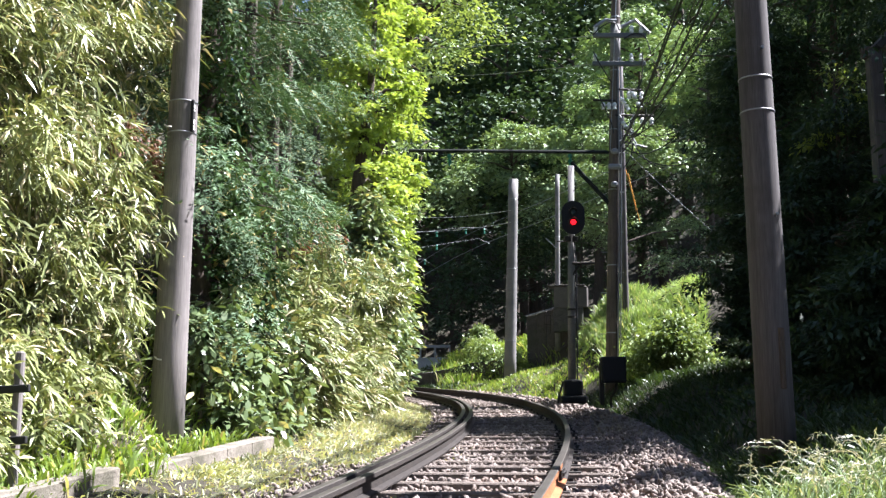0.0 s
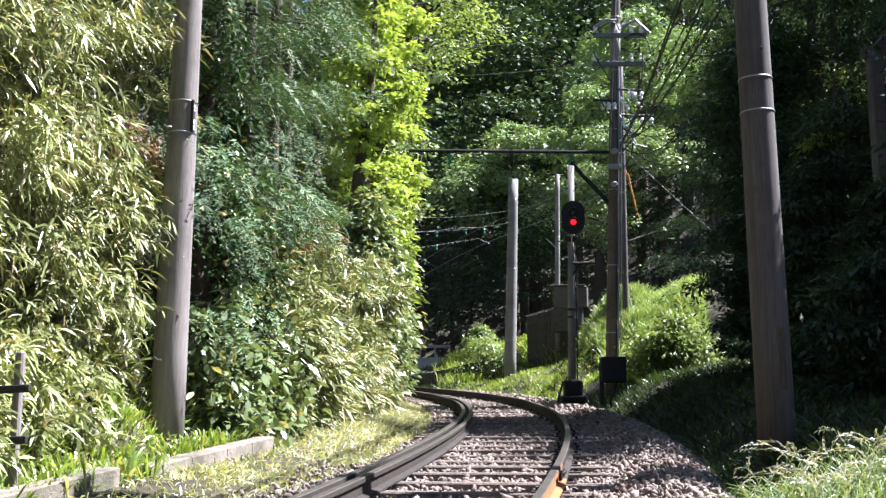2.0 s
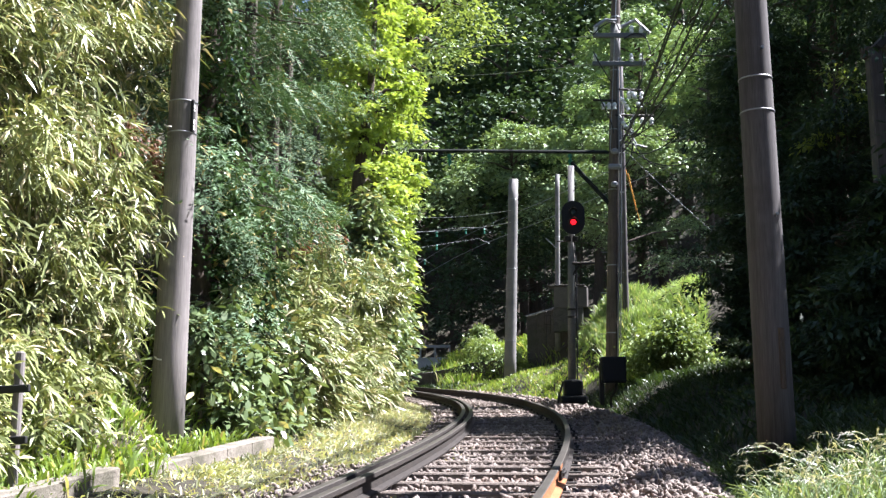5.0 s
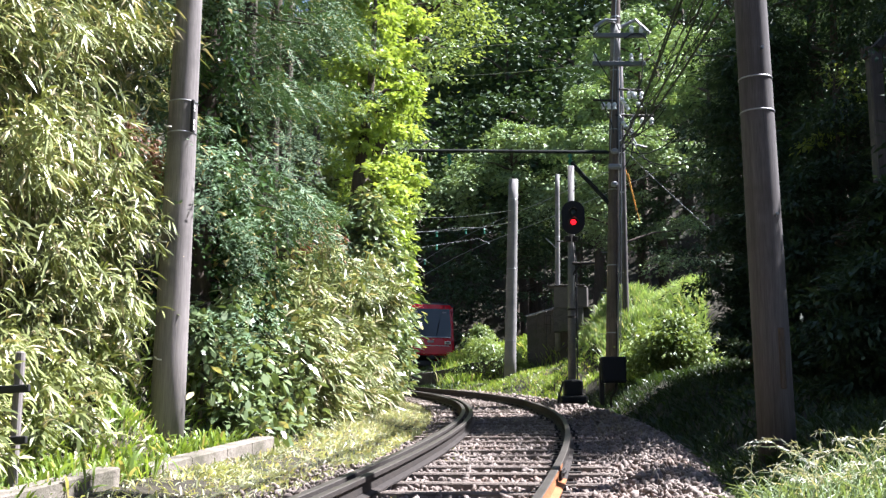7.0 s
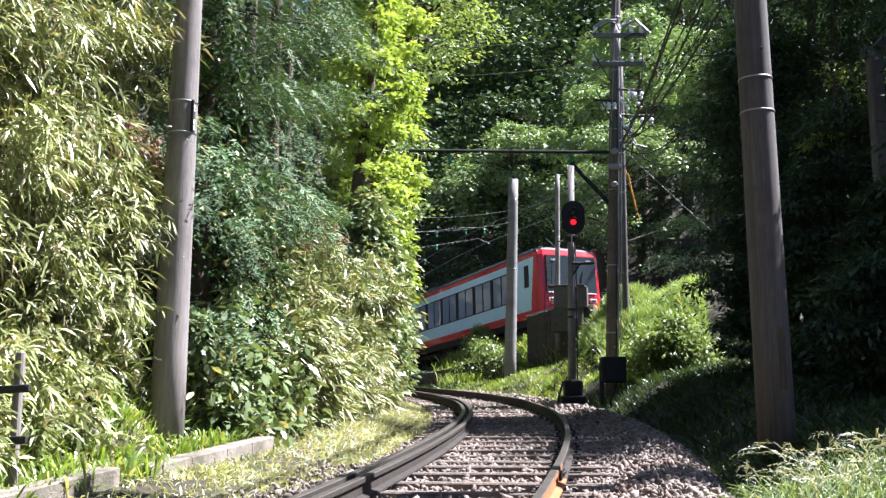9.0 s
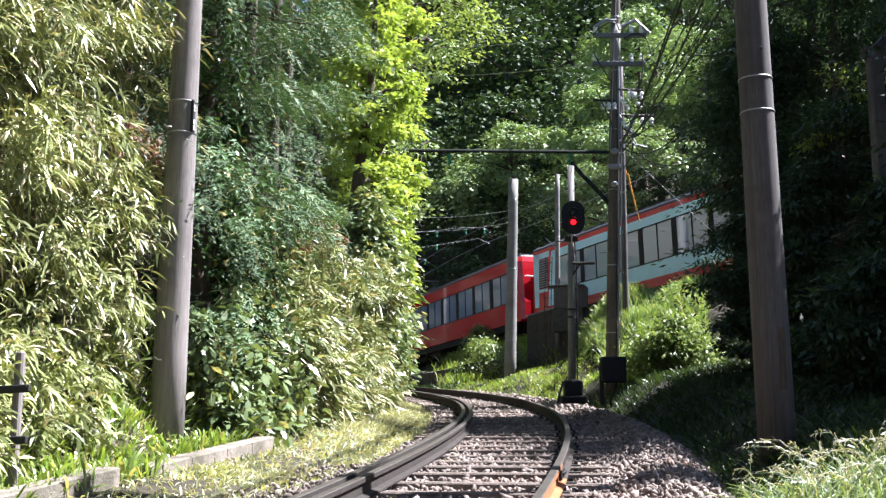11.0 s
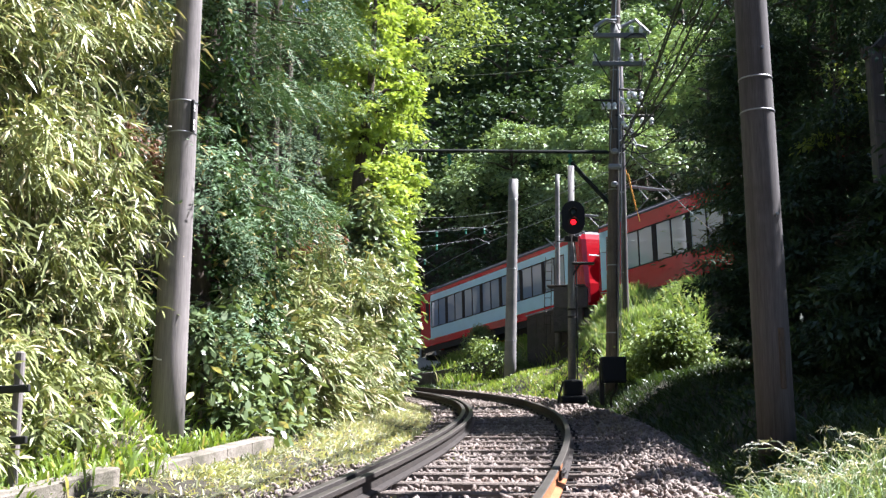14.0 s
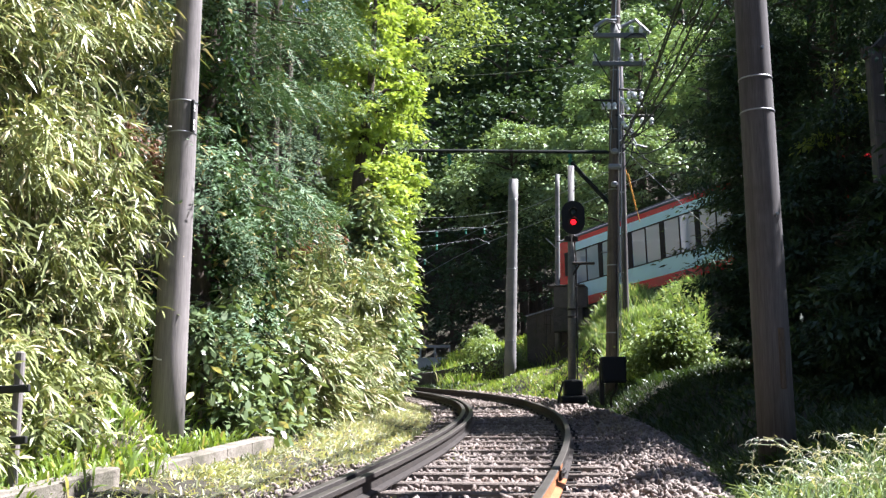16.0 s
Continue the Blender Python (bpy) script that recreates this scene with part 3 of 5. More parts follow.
    for y in (HW, -HW):
        sg = 1 if y > 0 else -1
        for a, b in wins:
            g = Geo()
            side_panel(g, a + 0.03, b - 0.03, 1.68, 2.84, y - sg * 0.015, thick=0.012)
            p = part("window_pane", g, GLASS, t)
            p.visible_shadow = False
            g = Geo()
            m_ = (a + b) / 2
            for x in (a + 0.02, b - 0.02, m_):
                side_panel(g, x - 0.02, x + 0.02, 1.65, 2.87, y, thick=0.03, out=0.004)
            side_panel(g, a, b, 1.65, 1.69, y, thick=0.03, out=0.004)
            side_panel(g, a, b, 2.83, 2.87, y, thick=0.03, out=0.004)
            part("window_frame", g, BLACK, t)
    for a, b in wins:
        for y in (-0.75, 0.75):
            g = Geo()
            g.box((a + 0.25, y, 1.5), (0.16, 0.95, 0.95), bevel=0.05)
            g.box((a + 0.5, y, 1.25), (0.5, 0.95, 0.14), bevel=0.04)
            part("seat", g, SEAT, t)
    # ends
    for sg, is_cab in ((1, kind == "head"), (-1, kind == "tail")):
        nose = Geo()
        xe = sg * (h - 0.14)
        # end plan: rounded corners
        cor = [(0, HW - 0.003), (0.16, HW - 0.05), (0.24, HW - 0.2), (0.3, 0.6), (0.3, -0.6), (0.24, -HW + 0.2), (0.16, -HW + 0.05), (0, -HW + 0.003)]
        levels = [(0.84, 0.0), (0.92, 0.06), (1.6, 0.06), (1.75, 0.03), (2.9, -0.05), (3.2, -0.08), (3.4, -0.15), (3.53, -0.3)]
        verts = []
        for z, lean in levels:
            k = 1.0 if z < 3.3 else (0.97 if z < 3.5 else 0.86)
            for d, y in cor:
                verts.append((xe + sg * max(0.0, d + (lean if d > 0 else 0)), y * k, z))
        n = len(cor)
        faces = []
        for i in range(len(levels) - 1):
            for j in range(n - 1):
                faces.append((i * n + j, i * n + j + 1, (i + 1) * n + j + 1, (i + 1) * n + j))
        faces.append(tuple(range((len(levels) - 1) * n, len(levels) * n)))
        nose.add(verts, faces)
        nose.s = [1 if i >= len(faces) - n else 0 for i in range(len(faces))]
        part("end_wall", nose, [CAR_RED, CAR_ROOF], t, "glossy red rounded end")
        xf = xe + sg * 0.34
        if is_cab:
            g = Geo()
            g.add([(xf + sg * 0.02, y, z) for y, z in ((-1.08, 1.76), (1.08, 1.76))] + [(xf - sg * 0.05, y, z) for y, z in ((1.05, 3.16), (-1.05, 3.16))]
                  + [(xf - sg * 0.08, y, z) for y, z in ((-1.08, 1.76), (1.08, 1.76))] + [(xf - sg * 0.17, y, z) for y, z in ((1.05, 3.16), (-1.05, 3.16))],
                  [(0, 1, 2, 3), (4, 7, 6, 5), (0, 4, 5, 1), (1, 5, 6, 2), (2, 6, 7, 3), (3, 7, 4, 0)])
            part("windscreen", g, DARK_GLASS, t, "wide dark windscreen")
            for y in (-0.88, 0.88):
                g = Geo()
                g.box((xf + sg * 0.035, y, 1.47), (0.05, 0.32, 0.15), bevel=0.03)
                g.box((xf + sg * 0.055, y, 1.47), (0.04, 0.22, 0.07), slot=1, bevel=0.02)
                part("headlight", g, [WHITE_PAINT, CAR_UNDER], t, "white-rimmed headlight")
                g = Geo()
                g.box((xf - sg * 0.035, y * 0.86, 2.98), (0.03, 0.22, 0.09), bevel=0.02)
                part("marker_lamp", g, CAR_GREY, t)
            g = Geo()
            g.box((xf + sg * 0.03, 0, 1.52), (0.02, 0.34, 0.1))
            part("plate_bar", g, CAR_GREY, t, "small pale plate")
            g = Geo()
            g.box((xf + sg * 0.025, 0, 1.74), (0.03, 2.1, 0.035), bevel=0.01)
            g.box((xf + sg * 0.025, 0, 1.32), (0.03, 1.9, 0.03), bevel=0.01)
            part("trim_strip", g, WHITE_PAINT, t)
            g = Geo()
            g.tube([(xf + sg * 0.05, 0.3, 1.8), (xf, 0.5, 2.6)], 0.015, 5)
            part("wiper", g, BLACK, t)
            g = Geo()
            g.box((xf - sg * 0.1, 0, 0.45), (0.12, 2.0, 0.25), bevel=0.04)
            part("snow_plough", g, CAR_UNDER, t)
            for y in (HW, -HW):
                g = Geo()
                side_panel(g, sg * 5.85, sg * 6.45, 1.2, 3.08, y, out=0.012)
                side_panel(g, sg * 5.97, sg * 6.33, 2.05, 2.9, y, slot=1, out=0.02)
                part("cab_door", g, [upper if kind == "head" else CAR_RED, BLACK], t)
        else:
            g = Geo()
            g.box((xf, 0, 2.0), (0.2, 0.95, 2.1), bevel=0.05)
            part("gangway", g, CAR_UNDER, t, "dark gangway bellows")
            for y in (-0.85, 0.85):
                g = Geo()
                g.box((xf - sg * 0.03, y, 2.6), (0.03, 0.55, 0.05), bevel=0.01)
                part("end_rail", g, WHITE_PAINT, t)
        g = Geo()
        g.box((xe + sg * 0.3, 0, 0.72), (0.5, 0.25, 0.22), bevel=0.05)
        part("coupler", g, CAR_UNDER, t)
    # slanted white flash with a louvre at the rear of the leading cars
    if kind != "tail":
        for y in (HW, -HW):
            g = Geo()
            side_panel(g, -h + 0.14, -h + 0.42, 1.2, 3.2, y, lean0=0.0, lean1=0.12, out=0.008)
            side_panel(g, -h + 0.3, -h + 1.25, 2.98, 3.2, y, out=0.008)
            side_panel(g, -h + 0.3, -h + 1.05, 1.72, 1.84, y, out=0.008)
            part("white_flash", g, CAR_WHITE, t, "slanted white flash")
            g = Geo()
            side_panel(g, -h + 0.52, -h + 1.12, 1.86, 2.96, y, slot=1, out=0.003)
            for k in range(12):
                side_panel(g, -h + 0.54, -h + 1.1, 1.9 + k * 0.09, 1.945 + k * 0.09, y, out=0.02)
            part("louvre", g, [CAR_GREY, BLACK], t, "grey slatted louvre")
    # underframe and bogies
    g = Geo()
    g.box((-0.5, 0.7, 0.6), (2.2, 0.8, 0.5), bevel=0.03)
    g.box((1.9, -0.6, 0.62), (1.6, 0.9, 0.45), bevel=0.03)
    g.box((-2.0, -0.7, 0.6), (1.2, 0.7, 0.5), bevel=0.03)
    part("equipment_box", g, CAR_UNDER, t)
    axles = []
    for xb in (-4.3, 4.3):
        g = Geo()
        for y in (-1.0, 1.0):
            g.box((0, y, 0.46), (2.4, 0.12, 0.2), bevel=0.03)
            for dx in (-0.9, 0.9):
                g.box((dx, y, 0.43), (0.3, 0.18, 0.3), bevel=0.04)
        g.box((0, 0, 0.5), (0.5, 2.0, 0.24), bevel=0.04)
        b = part("bogie", g, CAR_UNDER, t)
        b.location = (xb, 0, 0)
        for dx in (-0.9, 0.9):
            g = Geo()
            for y in (-0.7525, 0.7525):
                g.tube([(0, y - 0.06, 0), (0, y + 0.05, 0)], 0.43, 20)
                g.tube([(0, y - 0.065 * (1 if y > 0 else -1), 0), (0, y - 0.09 * (1 if y > 0 else -1), 0)], 0.455, 20)
                for q in range(5):
                    a = 2 * math.pi * q / 5
                    g.box((0.25 * math.cos(a), y, 0.25 * math.sin(a)), (0.08, 0.14, 0.08))
            g.tube([(0, -0.7, 0), (0, 0.7, 0)], 0.07, 8)
            w = part("wheelset", g, IRON, b)
            axles.append((w, dx))
    return t, axles


DARK_GLASS = paint("dark windscreen glass", (0.035, 0.045, 0.048), 0.05)
cars = [build_car(k) for k in ("head", "middle", "tail")]


def build_pantograph(car, x, up=1.0):
    g = Geo()
    for y in (-0.5, 0.5):
        g.tube([(x - 0.6, y, 3.65), (x + 0.35, y * 0.9, 3.65 + 0.45 * up), (x - 0.25, y * 0.8, 3.65 + 1.0 * up)], 0.02, 6)
    g.box((x - 0.25, 0, 3.66 + 1.0 * up), (0.25, 1.6, 0.04))
    g.box((x - 0.3, 0, 3.66), (1.3, 1.2, 0.06))
    part("pantograph", g, ROOF_GEAR, car, "raised grey pantograph")


build_pantograph(cars[1][0], -5.6)
build_pantograph(cars[2][0], 5.2)


# ---- walls and small built things ----
def wall_run(name, pts, thick, mat, label, category, panels=1, cap=None, kind=""):
    """A wall through (x, y, foot, top) stations; each stretch is a block of its own."""
    w = thing(name, Matrix.Identity(4), label, category, kind=kind)
    for (x0, y0, a0, b0), (x1, y1, a1, b1) in zip(pts[:-1], pts[1:]):
        d = Vector((x1 - x0, y1 - y0, 0))
        nrm = Vector((-d.y, d.x, 0)).normalized() * thick
        for q in range(panels):
            f0, f1 = q / panels, (q + 1) / panels - 0.012 / d.length
            c = []
            for f in (f0, f1):
                p = Vector((x0, y0, 0)) + d * f
                lo, hi = a0 + (a1 - a0) * f, b0 + (b1 - b0) * f
                e = 0.012
                c += [(p.x, p.y, lo), (p.x + nrm.x, p.y + nrm.y, lo), (p.x + nrm.x, p.y + nrm.y, hi - e), (p.x + nrm.x * 0.9, p.y + nrm.y * 0.9, hi), (p.x + nrm.x * 0.1, p.y + nrm.y * 0.1, hi), (p.x, p.y, hi - e)]
            g = Geo()
            faces = [(i, (i + 1) % 6, 6 + (i + 1) % 6, 6 + i) for i in range(6)] + [(5, 4, 3, 2, 1, 0), (6, 7, 8, 9, 10, 11)]
            g.add(c, faces)
            part("block", g, mat, w)
    return w


kerb = wall_run("kerb", [(-2.92, 6.0, -0.95, -0.53), (-2.42, 8.1, -0.75, -0.345)], 0.2, CONCRETE, "low weathered concrete kerb beside the track", "kerb", 3, kind="structure")
kerb2 = wall_run("kerb", [(-2.3, 8.5, -0.75, -0.36), (-1.98, 9.9, -0.6, -0.25), (-1.74, 11.1, -0.5, -0.165)], 0.2, CONCRETE, "broken pale concrete kerb at the bank's foot", "kerb", 2, kind="structure")
dark_wall = wall_run("low_wall", [(-1.6, 38.2, 0.8, 1.62), (-0.4, 37.6, 0.8, 1.68), (1.0, 36.6, 0.9, 1.95), (2.2, 35.6, 0.9, 2.05)], 0.25, MOSSY, "low dark stained retaining wall below the bank", "wall", 2)
wall_run("retaining_wall", [(2.9, 36.4, 1.2, 3.52), (3.55, 36.1, 1.2, 3.7), (4.2, 35.6, 1.2, 3.85), (5.0, 35.0, 1.2, 3.75)], 0.2, MOSSY, "dark stained concrete retaining wall by the hill track", "wall", 2)
g = Geo()
g.tube([(2.86, 36.35, 3.54), (3.55, 36.05, 3.72), (4.2, 35.55, 3.87)], 0.025, 6)
rail_top = tagged(mesh_object("wall_rail", g, STEEL), "pale metal edge rail along the dark wall", "rail")
cab = thing("equipment_cabinet", pose(4.25, 35.25, 3.0, 0, 0, -12), "brown-grey metal equipment cabinet on the wall", "cabinet")
g = Geo(); g.box((-0.16, 0, 1.05), (0.7, 0.55, 0.72), bevel=0.02); part("case", g, CONC_DARK, cab)
g = Geo(); g.box((0.4, 0.05, 1.06), (0.4, 0.5, 0.7), bevel=0.02); part("side_case", g, CONC_DARK, cab)
g = Geo(); g.box((-0.1, 0, 1.44), (1.25, 0.7, 0.04), bevel=0.01); part("cover", g, MOSSY, cab)
g = Geo(); g.box((-0.05, 0, 0.3), (1.0, 0.5, 0.8), bevel=0.02); part("plinth", g, MOSSY, cab)
ladder = thing("ladder", pose(3.5, 35.7, 3.5), "thin black ladder beside the slender pole", "ladder")
for x in (-0.09, 0.13):
    g = Geo(); g.tube([(x, 0, -0.6), (x + 0.1, 0, 2.0)], 0.013, 5); part("stile", g, IRON, ladder)
for i in range(8):
    g = Geo(); z = -0.3 + 0.3 * i; g.tube([(-0.09 + 0.04 * (z + 0.6), 0, z), (0.13 + 0.04 * (z + 0.6), 0, z)], 0.01, 5); part("rung", g, IRON, ladder)
par = wall_run("parapet", [(-1.45, 60.3, 1.6, 3.5), (0.5, 59.8, 1.6, 3.5)], 0.4, PALE_WALL, "pale bluish concrete parapet behind the hill track", "parapet", 2)
g = Geo(); g.box((-0.47, 60.15, 4.13), (2.1, 0.3, 0.14), Matrix.Rotation(radians(-14), 4, "Z"), bevel=0.02); part("top_rail", g, PALE_WALL, par)
for i in range(3):
    g = Geo(); g.box((-1.3 + 0.85 * i, 60.45 - 0.21 * i, 3.8), (0.12, 0.16, 0.68)); part("rail_post", g, PALE_WALL, par)

# fence at the kerb
fence = thing("fence", pose(-2.95, 7.4, -0.6), "old fence of a grey post with dark boards", "fence")
g = Geo(); g.box((0.0, 0, 0.5), (0.06, 0.06, 1.15), bevel=0.012); part("post", g, WOOD_PALE, fence, "split brown-grey wooden post")
for z in (0.79, 0.44):
    g = Geo(); g.box((-0.42, -0.06, z), (1.05, 0.035, 0.055), Matrix.Rotation(radians(-3), 4, "Y"), bevel=0.006); part("board", g, BLACK, fence, "dark painted board")

# fittings of the wooden poles
g = Geo(); g.box((0.158, -0.05, 3.3), (0.03, 0.13, 0.33), bevel=0.004); tag = part("plate", g, BLACK, left_pole, "black plate with small white marks")
for z, h in ((3.4, 0.03), (3.36, 0.02), (3.24, 0.045), (3.18, 0.04)):
    g = Geo(); g.box((0.172, -0.085, z), (0.008, 0.05, h)); part("mark", g, WHITE_PAINT, tag)
for z in (4.33, 3.17, 2.01, 0.87):
    g = Geo(); g.tube([(-0.11, -0.12, z + 0.03), (-0.07, -0.16, z + 0.005), (-0.03, -0.165, z)], 0.008, 5); part("clip", g, WHITE_PAINT, left_pole)
for z, x in ((3.4, -0.01), (1.95, 0.045)):
    g = Geo(); g.tube([(x, -0.1, z), (x, -0.17, z)], 0.013, 8); part("bolt", g, STEEL, right_pole)
g = Geo(); g.tube([(-0.03, -0.145, 4.25), (-0.025, -0.148, 3.85)], 0.009, 5); part("crack_rod", g, IRON, right_pole)
g = Geo(); g.box((0.03, -0.15, 0.75), (0.05, 0.03, 0.5), bevel=0.008); part("splice_board", g, BARK, right_pole)

# the tall pole's arms, insulators, boxes and steps
def on_main(z):
    return 3.64 + (z - 0.6) * 0.0358 - 3.64
for z, x0, x1 in ((8.61, -0.55, 0.65), (7.94, -0.55, 0.65)):
    g = Geo(); g.box((on_main(z + 0.6) + (x0 + x1) / 2, -0.13, z - 0.6), (x1 - x0, 0.09, 0.1), bevel=0.01); arm = part("crossarm", g, ROOF_GEAR, main_pole, "grey crossarm")
    for x in (x0 + 0.08, x1 - 0.3, x1 - 0.08):
        g = Geo(); c = on_main(z) + x
        g.tube([(c, -0.13, z - 0.55), (c, -0.13, z - 0.5), (c, -0.13, z - 0.46), (c, -0.13, z - 0.42), (c, -0.13, z - 0.36)], [0.03, 0.06, 0.035, 0.055, 0.02], 10); part("insulator", g, INSULATOR, arm, "white insulator")
for z, x0, x1 in ((7.35, 0.05, 0.6), (6.75, 0.0, 0.85), (7.1, -0.5, 0.0)):
    g = Geo(); g.tube([(on_main(z) + x0, -0.1, z - 0.6), (on_main(z) + x1, -0.12, z - 0.62)], 0.025, 6); arm = part("bracket_arm", g, IRON, main_pole)
    for k in range(3):
        g = Geo(); c = on_main(z) + x0 + (x1 - x0) * (0.45 + 0.25 * k)
        g.tube([(c, -0.12, z - 0.66), (c, -0.12, z - 0.72), (c, -0.12, z - 0.76), (c, -0.12, z - 0.82)], [0.025, 0.06, 0.035, 0.05], 9); part("insulator", g, INSULATOR, arm, "white hanging insulator")
for x0, z, x1, z1 in ((-0.5, 8.95, 0.0, 9.05), (0.1, 8.95, 0.75, 8.75)):
    g = Geo(); g.tube([(on_main(z) + x0, -0.15, z - 0.75), (on_main(z) + (x0 + x1) / 2, -0.15, z - 0.58), (on_main(z) + x1, -0.15, z1 - 0.7)], 0.045, 8); part("cutout_fuse", g, STEEL, main_pole, "pale grey switch fitting")
g = Geo(); g.tube([(on_main(5.95) - 4.6, 0.0, 5.36), (on_main(5.95) + 0.05, 0.0, 5.32)], 0.04, 8); part("span_beam", g, BEAM, main_pole, "dark green beam over the track")
g = Geo(); g.tube([(-0.78, 0.0, 5.08), (0.1, 0.0, 4.1)], 0.05, 8); part("brace", g, BEAM, main_pole, "dark diagonal brace")
for x in (-3.5, -0.8):
    g = Geo(); g.tube([(x, 0, 5.28), (x, 0, 5.22), (x, 0, 5.17), (x, 0, 5.12), (x, 0, 5.0)], [0.03, 0.055, 0.03, 0.055, 0.015], 9); part("insulator", g, GREEN_ARM, main_pole)
for z, w in ((5.15, 0.3), (4.75, 0.14), (5.5, 0.16)):
    g = Geo(); g.box((on_main(z) + 0.0, -0.17, z - 0.2), (w, 0.12, 0.12), bevel=0.03); part("terminal_box", g, STEEL, main_pole)
for i in range(14):
    z = 0.9 + 0.45 * i
    g = Geo(); g.tube([(on_main(z) + 0.1 * (-1) ** i, -0.03, z - 0.1), (on_main(z) + 0.25 * (-1) ** i, -0.03, z - 0.1)], 0.009, 5); part("step_peg", g, STEEL, main_pole)
for i, (dx, r0) in enumerate(((0.12, 0.02), (0.17, 0.014), (0.08, 0.012))):
    g = Geo(); g.tube([(dx, -0.12, 0.2), (dx + 0.1, -0.12, 3.0), (dx + 0.16, -0.11, 5.0), (dx + 0.2, -0.1, 7.5)], r0, 6); part("riser_pipe", g, STEEL if i < 2 else RUBBER, main_pole)
g = Geo(); g.tube([(on_main(8.0), 0, 7.35), (on_main(8.9), 0, 8.3)], [0.118, 0.115], 16); part("sleeve", g, CONC_POLE, main_pole, "pale grey metal sleeve", True)
for x0, z0, x1, z1, dip in ((-0.5, 8.2, -0.1, 7.5, 0.25), (0.6, 8.2, 0.25, 7.3, 0.3), (0.2, 8.5, 0.8, 8.1, -0.3), (-0.5, 8.6, 0.1, 8.7, -0.25), (0.5, 7.4, 0.15, 6.5, 0.15), (0.65, 6.9, 0.2, 6.2, 0.2), (-0.45, 7.3, -0.1, 6.3, 0.2), (0.3, 6.6, 0.1, 5.5, 0.1)):
    c = on_main(7.5)
    g = Geo(); g.tube([(c + x0 + (x1 - x0) * f + 0.12 * math.sin(f * 3.1), -0.2, z0 - 0.6 + (z1 - z0) * f - dip * 4 * f * (1 - f)) for f in (0, 0.15, 0.3, 0.45, 0.6, 0.75, 0.9, 1.0)], 0.014, 6); part("jumper_cable", g, RUBBER, main_pole)
for x, z in ((0.16, 7.05), (0.26, 6.9), (0.38, 7.2), (0.52, 6.95), (0.2, 6.5), (0.34, 6.35)):
    c = on_main(z) + x
    g = Geo(); g.tube([(c - 0.06, -0.18, z - 0.52), (c - 0.02, -0.18, z - 0.57), (c, -0.18, z - 0.6), (c + 0.03, -0.18, z - 0.66)], [0.02, 0.06, 0.035, 0.055], 9); part("insulator", g, INSULATOR, main_pole, "white insulator")
for x0, z0, x1, z1 in ((0.1, 6.75, 0.45, 6.1), (0.42, 6.75, 0.12, 6.0), (0.1, 6.15, 0.7, 6.0)):
    c = on_main(6.5)
    g = Geo(); g.tube([(c + x0, -0.12, z0 - 0.6), (c + x1, -0.12, z1 - 0.6)], 0.022, 6); part("strut", g, STEEL, main_pole)
for f in (0.02, 0.12, 0.26, 0.42, 0.55, 0.68, 0.8):
    band(main_pole, ma, mr, f, STEEL, 0.012)
for f in (0.2, 0.55, 0.9):
    band(conc_pole, ca, cr, f, STEEL, 0.008)
for f in (0.3, 0.62):
    band(thin_pole, ta, tr_, f, STEEL, 0.01)
g = Geo(); g.tube([(0.02, -0.09, 3.2), (-0.35, -0.09, 3.55)], 0.02, 6); part("stay", g, STEEL, thin_pole)
g = Geo(); g.tube([(0.02, -0.09, 3.45), (0.3, -0.09, 3.45)], 0.025, 6); part("arm", g, IRON, thin_pole)


def sag(p0, p1, drop, n=14):
    p0, p1 = Vector(p0), Vector(p1)
    return [p0.lerp(p1, i / n) - Vector((0, 0, drop * 4 * (i / n) * (1 - i / n))) for i in range(n + 1)]


def wire(p0, p1, drop, r, label, mat=None, name="cable"):
    g = Geo()
    g.tube(sag(p0, p1, drop), r, 5, caps=False)
    return tagged(mesh_object(name, g, mat or RUBBER), label, "cable", "overhead cables")


# lines between the tall pole and the leaning pole
for (z0, x0), (z1, x1), r in (((6.0, 3.95), (5.7, 2.72), 0.012), ((6.15, 4.0), (6.0, 2.9), 0.016), ((6.8, 4.4), (6.15, 3.2), 0.01), ((7.3, 4.5), (6.3, 3.5), 0.009), ((7.95, 4.45), (6.45, 3.9), 0.009), ((8.6, 4.5), (6.55, 4.3), 0.009), ((5.9, 4.0), (5.55, 3.1), 0.015), ((6.6, 4.2), (5.85, 3.7), 0.01), ((6.1, 4.05), (5.4, 3.45), 0.018)):
    wire((x0, 22.9, z0), (x1, 8.8, z1), 0.35, r, "black cable strung between two poles")
for i, (x1, z1) in enumerate(((4.9, 5.9), (5.1, 5.3), (4.75, 6.6), (5.3, 6.2), (4.6, 5.2))):
    wire((4.0, 22.9, 6.0 + 0.15 * i), (x1, 21.5, z1), 0.25, 0.012, "slack black cable loop by the tall pole")
wire((4.05, 22.9, 5.95), (5.6, 19.5, 3.0), 0.05, 0.008, "thin pale guy wire down to the slope", STEEL)
wire((4.1, 22.85, 5.4), (4.32, 22.8, 4.3), 0.0, 0.011, "orange-yellow sleeve on a guy wire", SLEEVE)
wire((4.05, 22.85, 5.5), (4.25, 22.8, 4.55), 0.0, 0.008, "orange-yellow sleeve on a guy wire", SLEEVE)
for z0, x1, z1 in ((8.62, -4, 11.0), (7.95, -4, 10.1)):
    wire((3.4, 22.9, z0), (x1, 30, z1), 0.2, 0.009, "thin line strung up the valley", STEEL)
wire((3.95, 22.85, 9.6), (3.72, 22.85, 5.9), 0.0, 0.009, "pale down-lead beside the tall pole", STEEL)


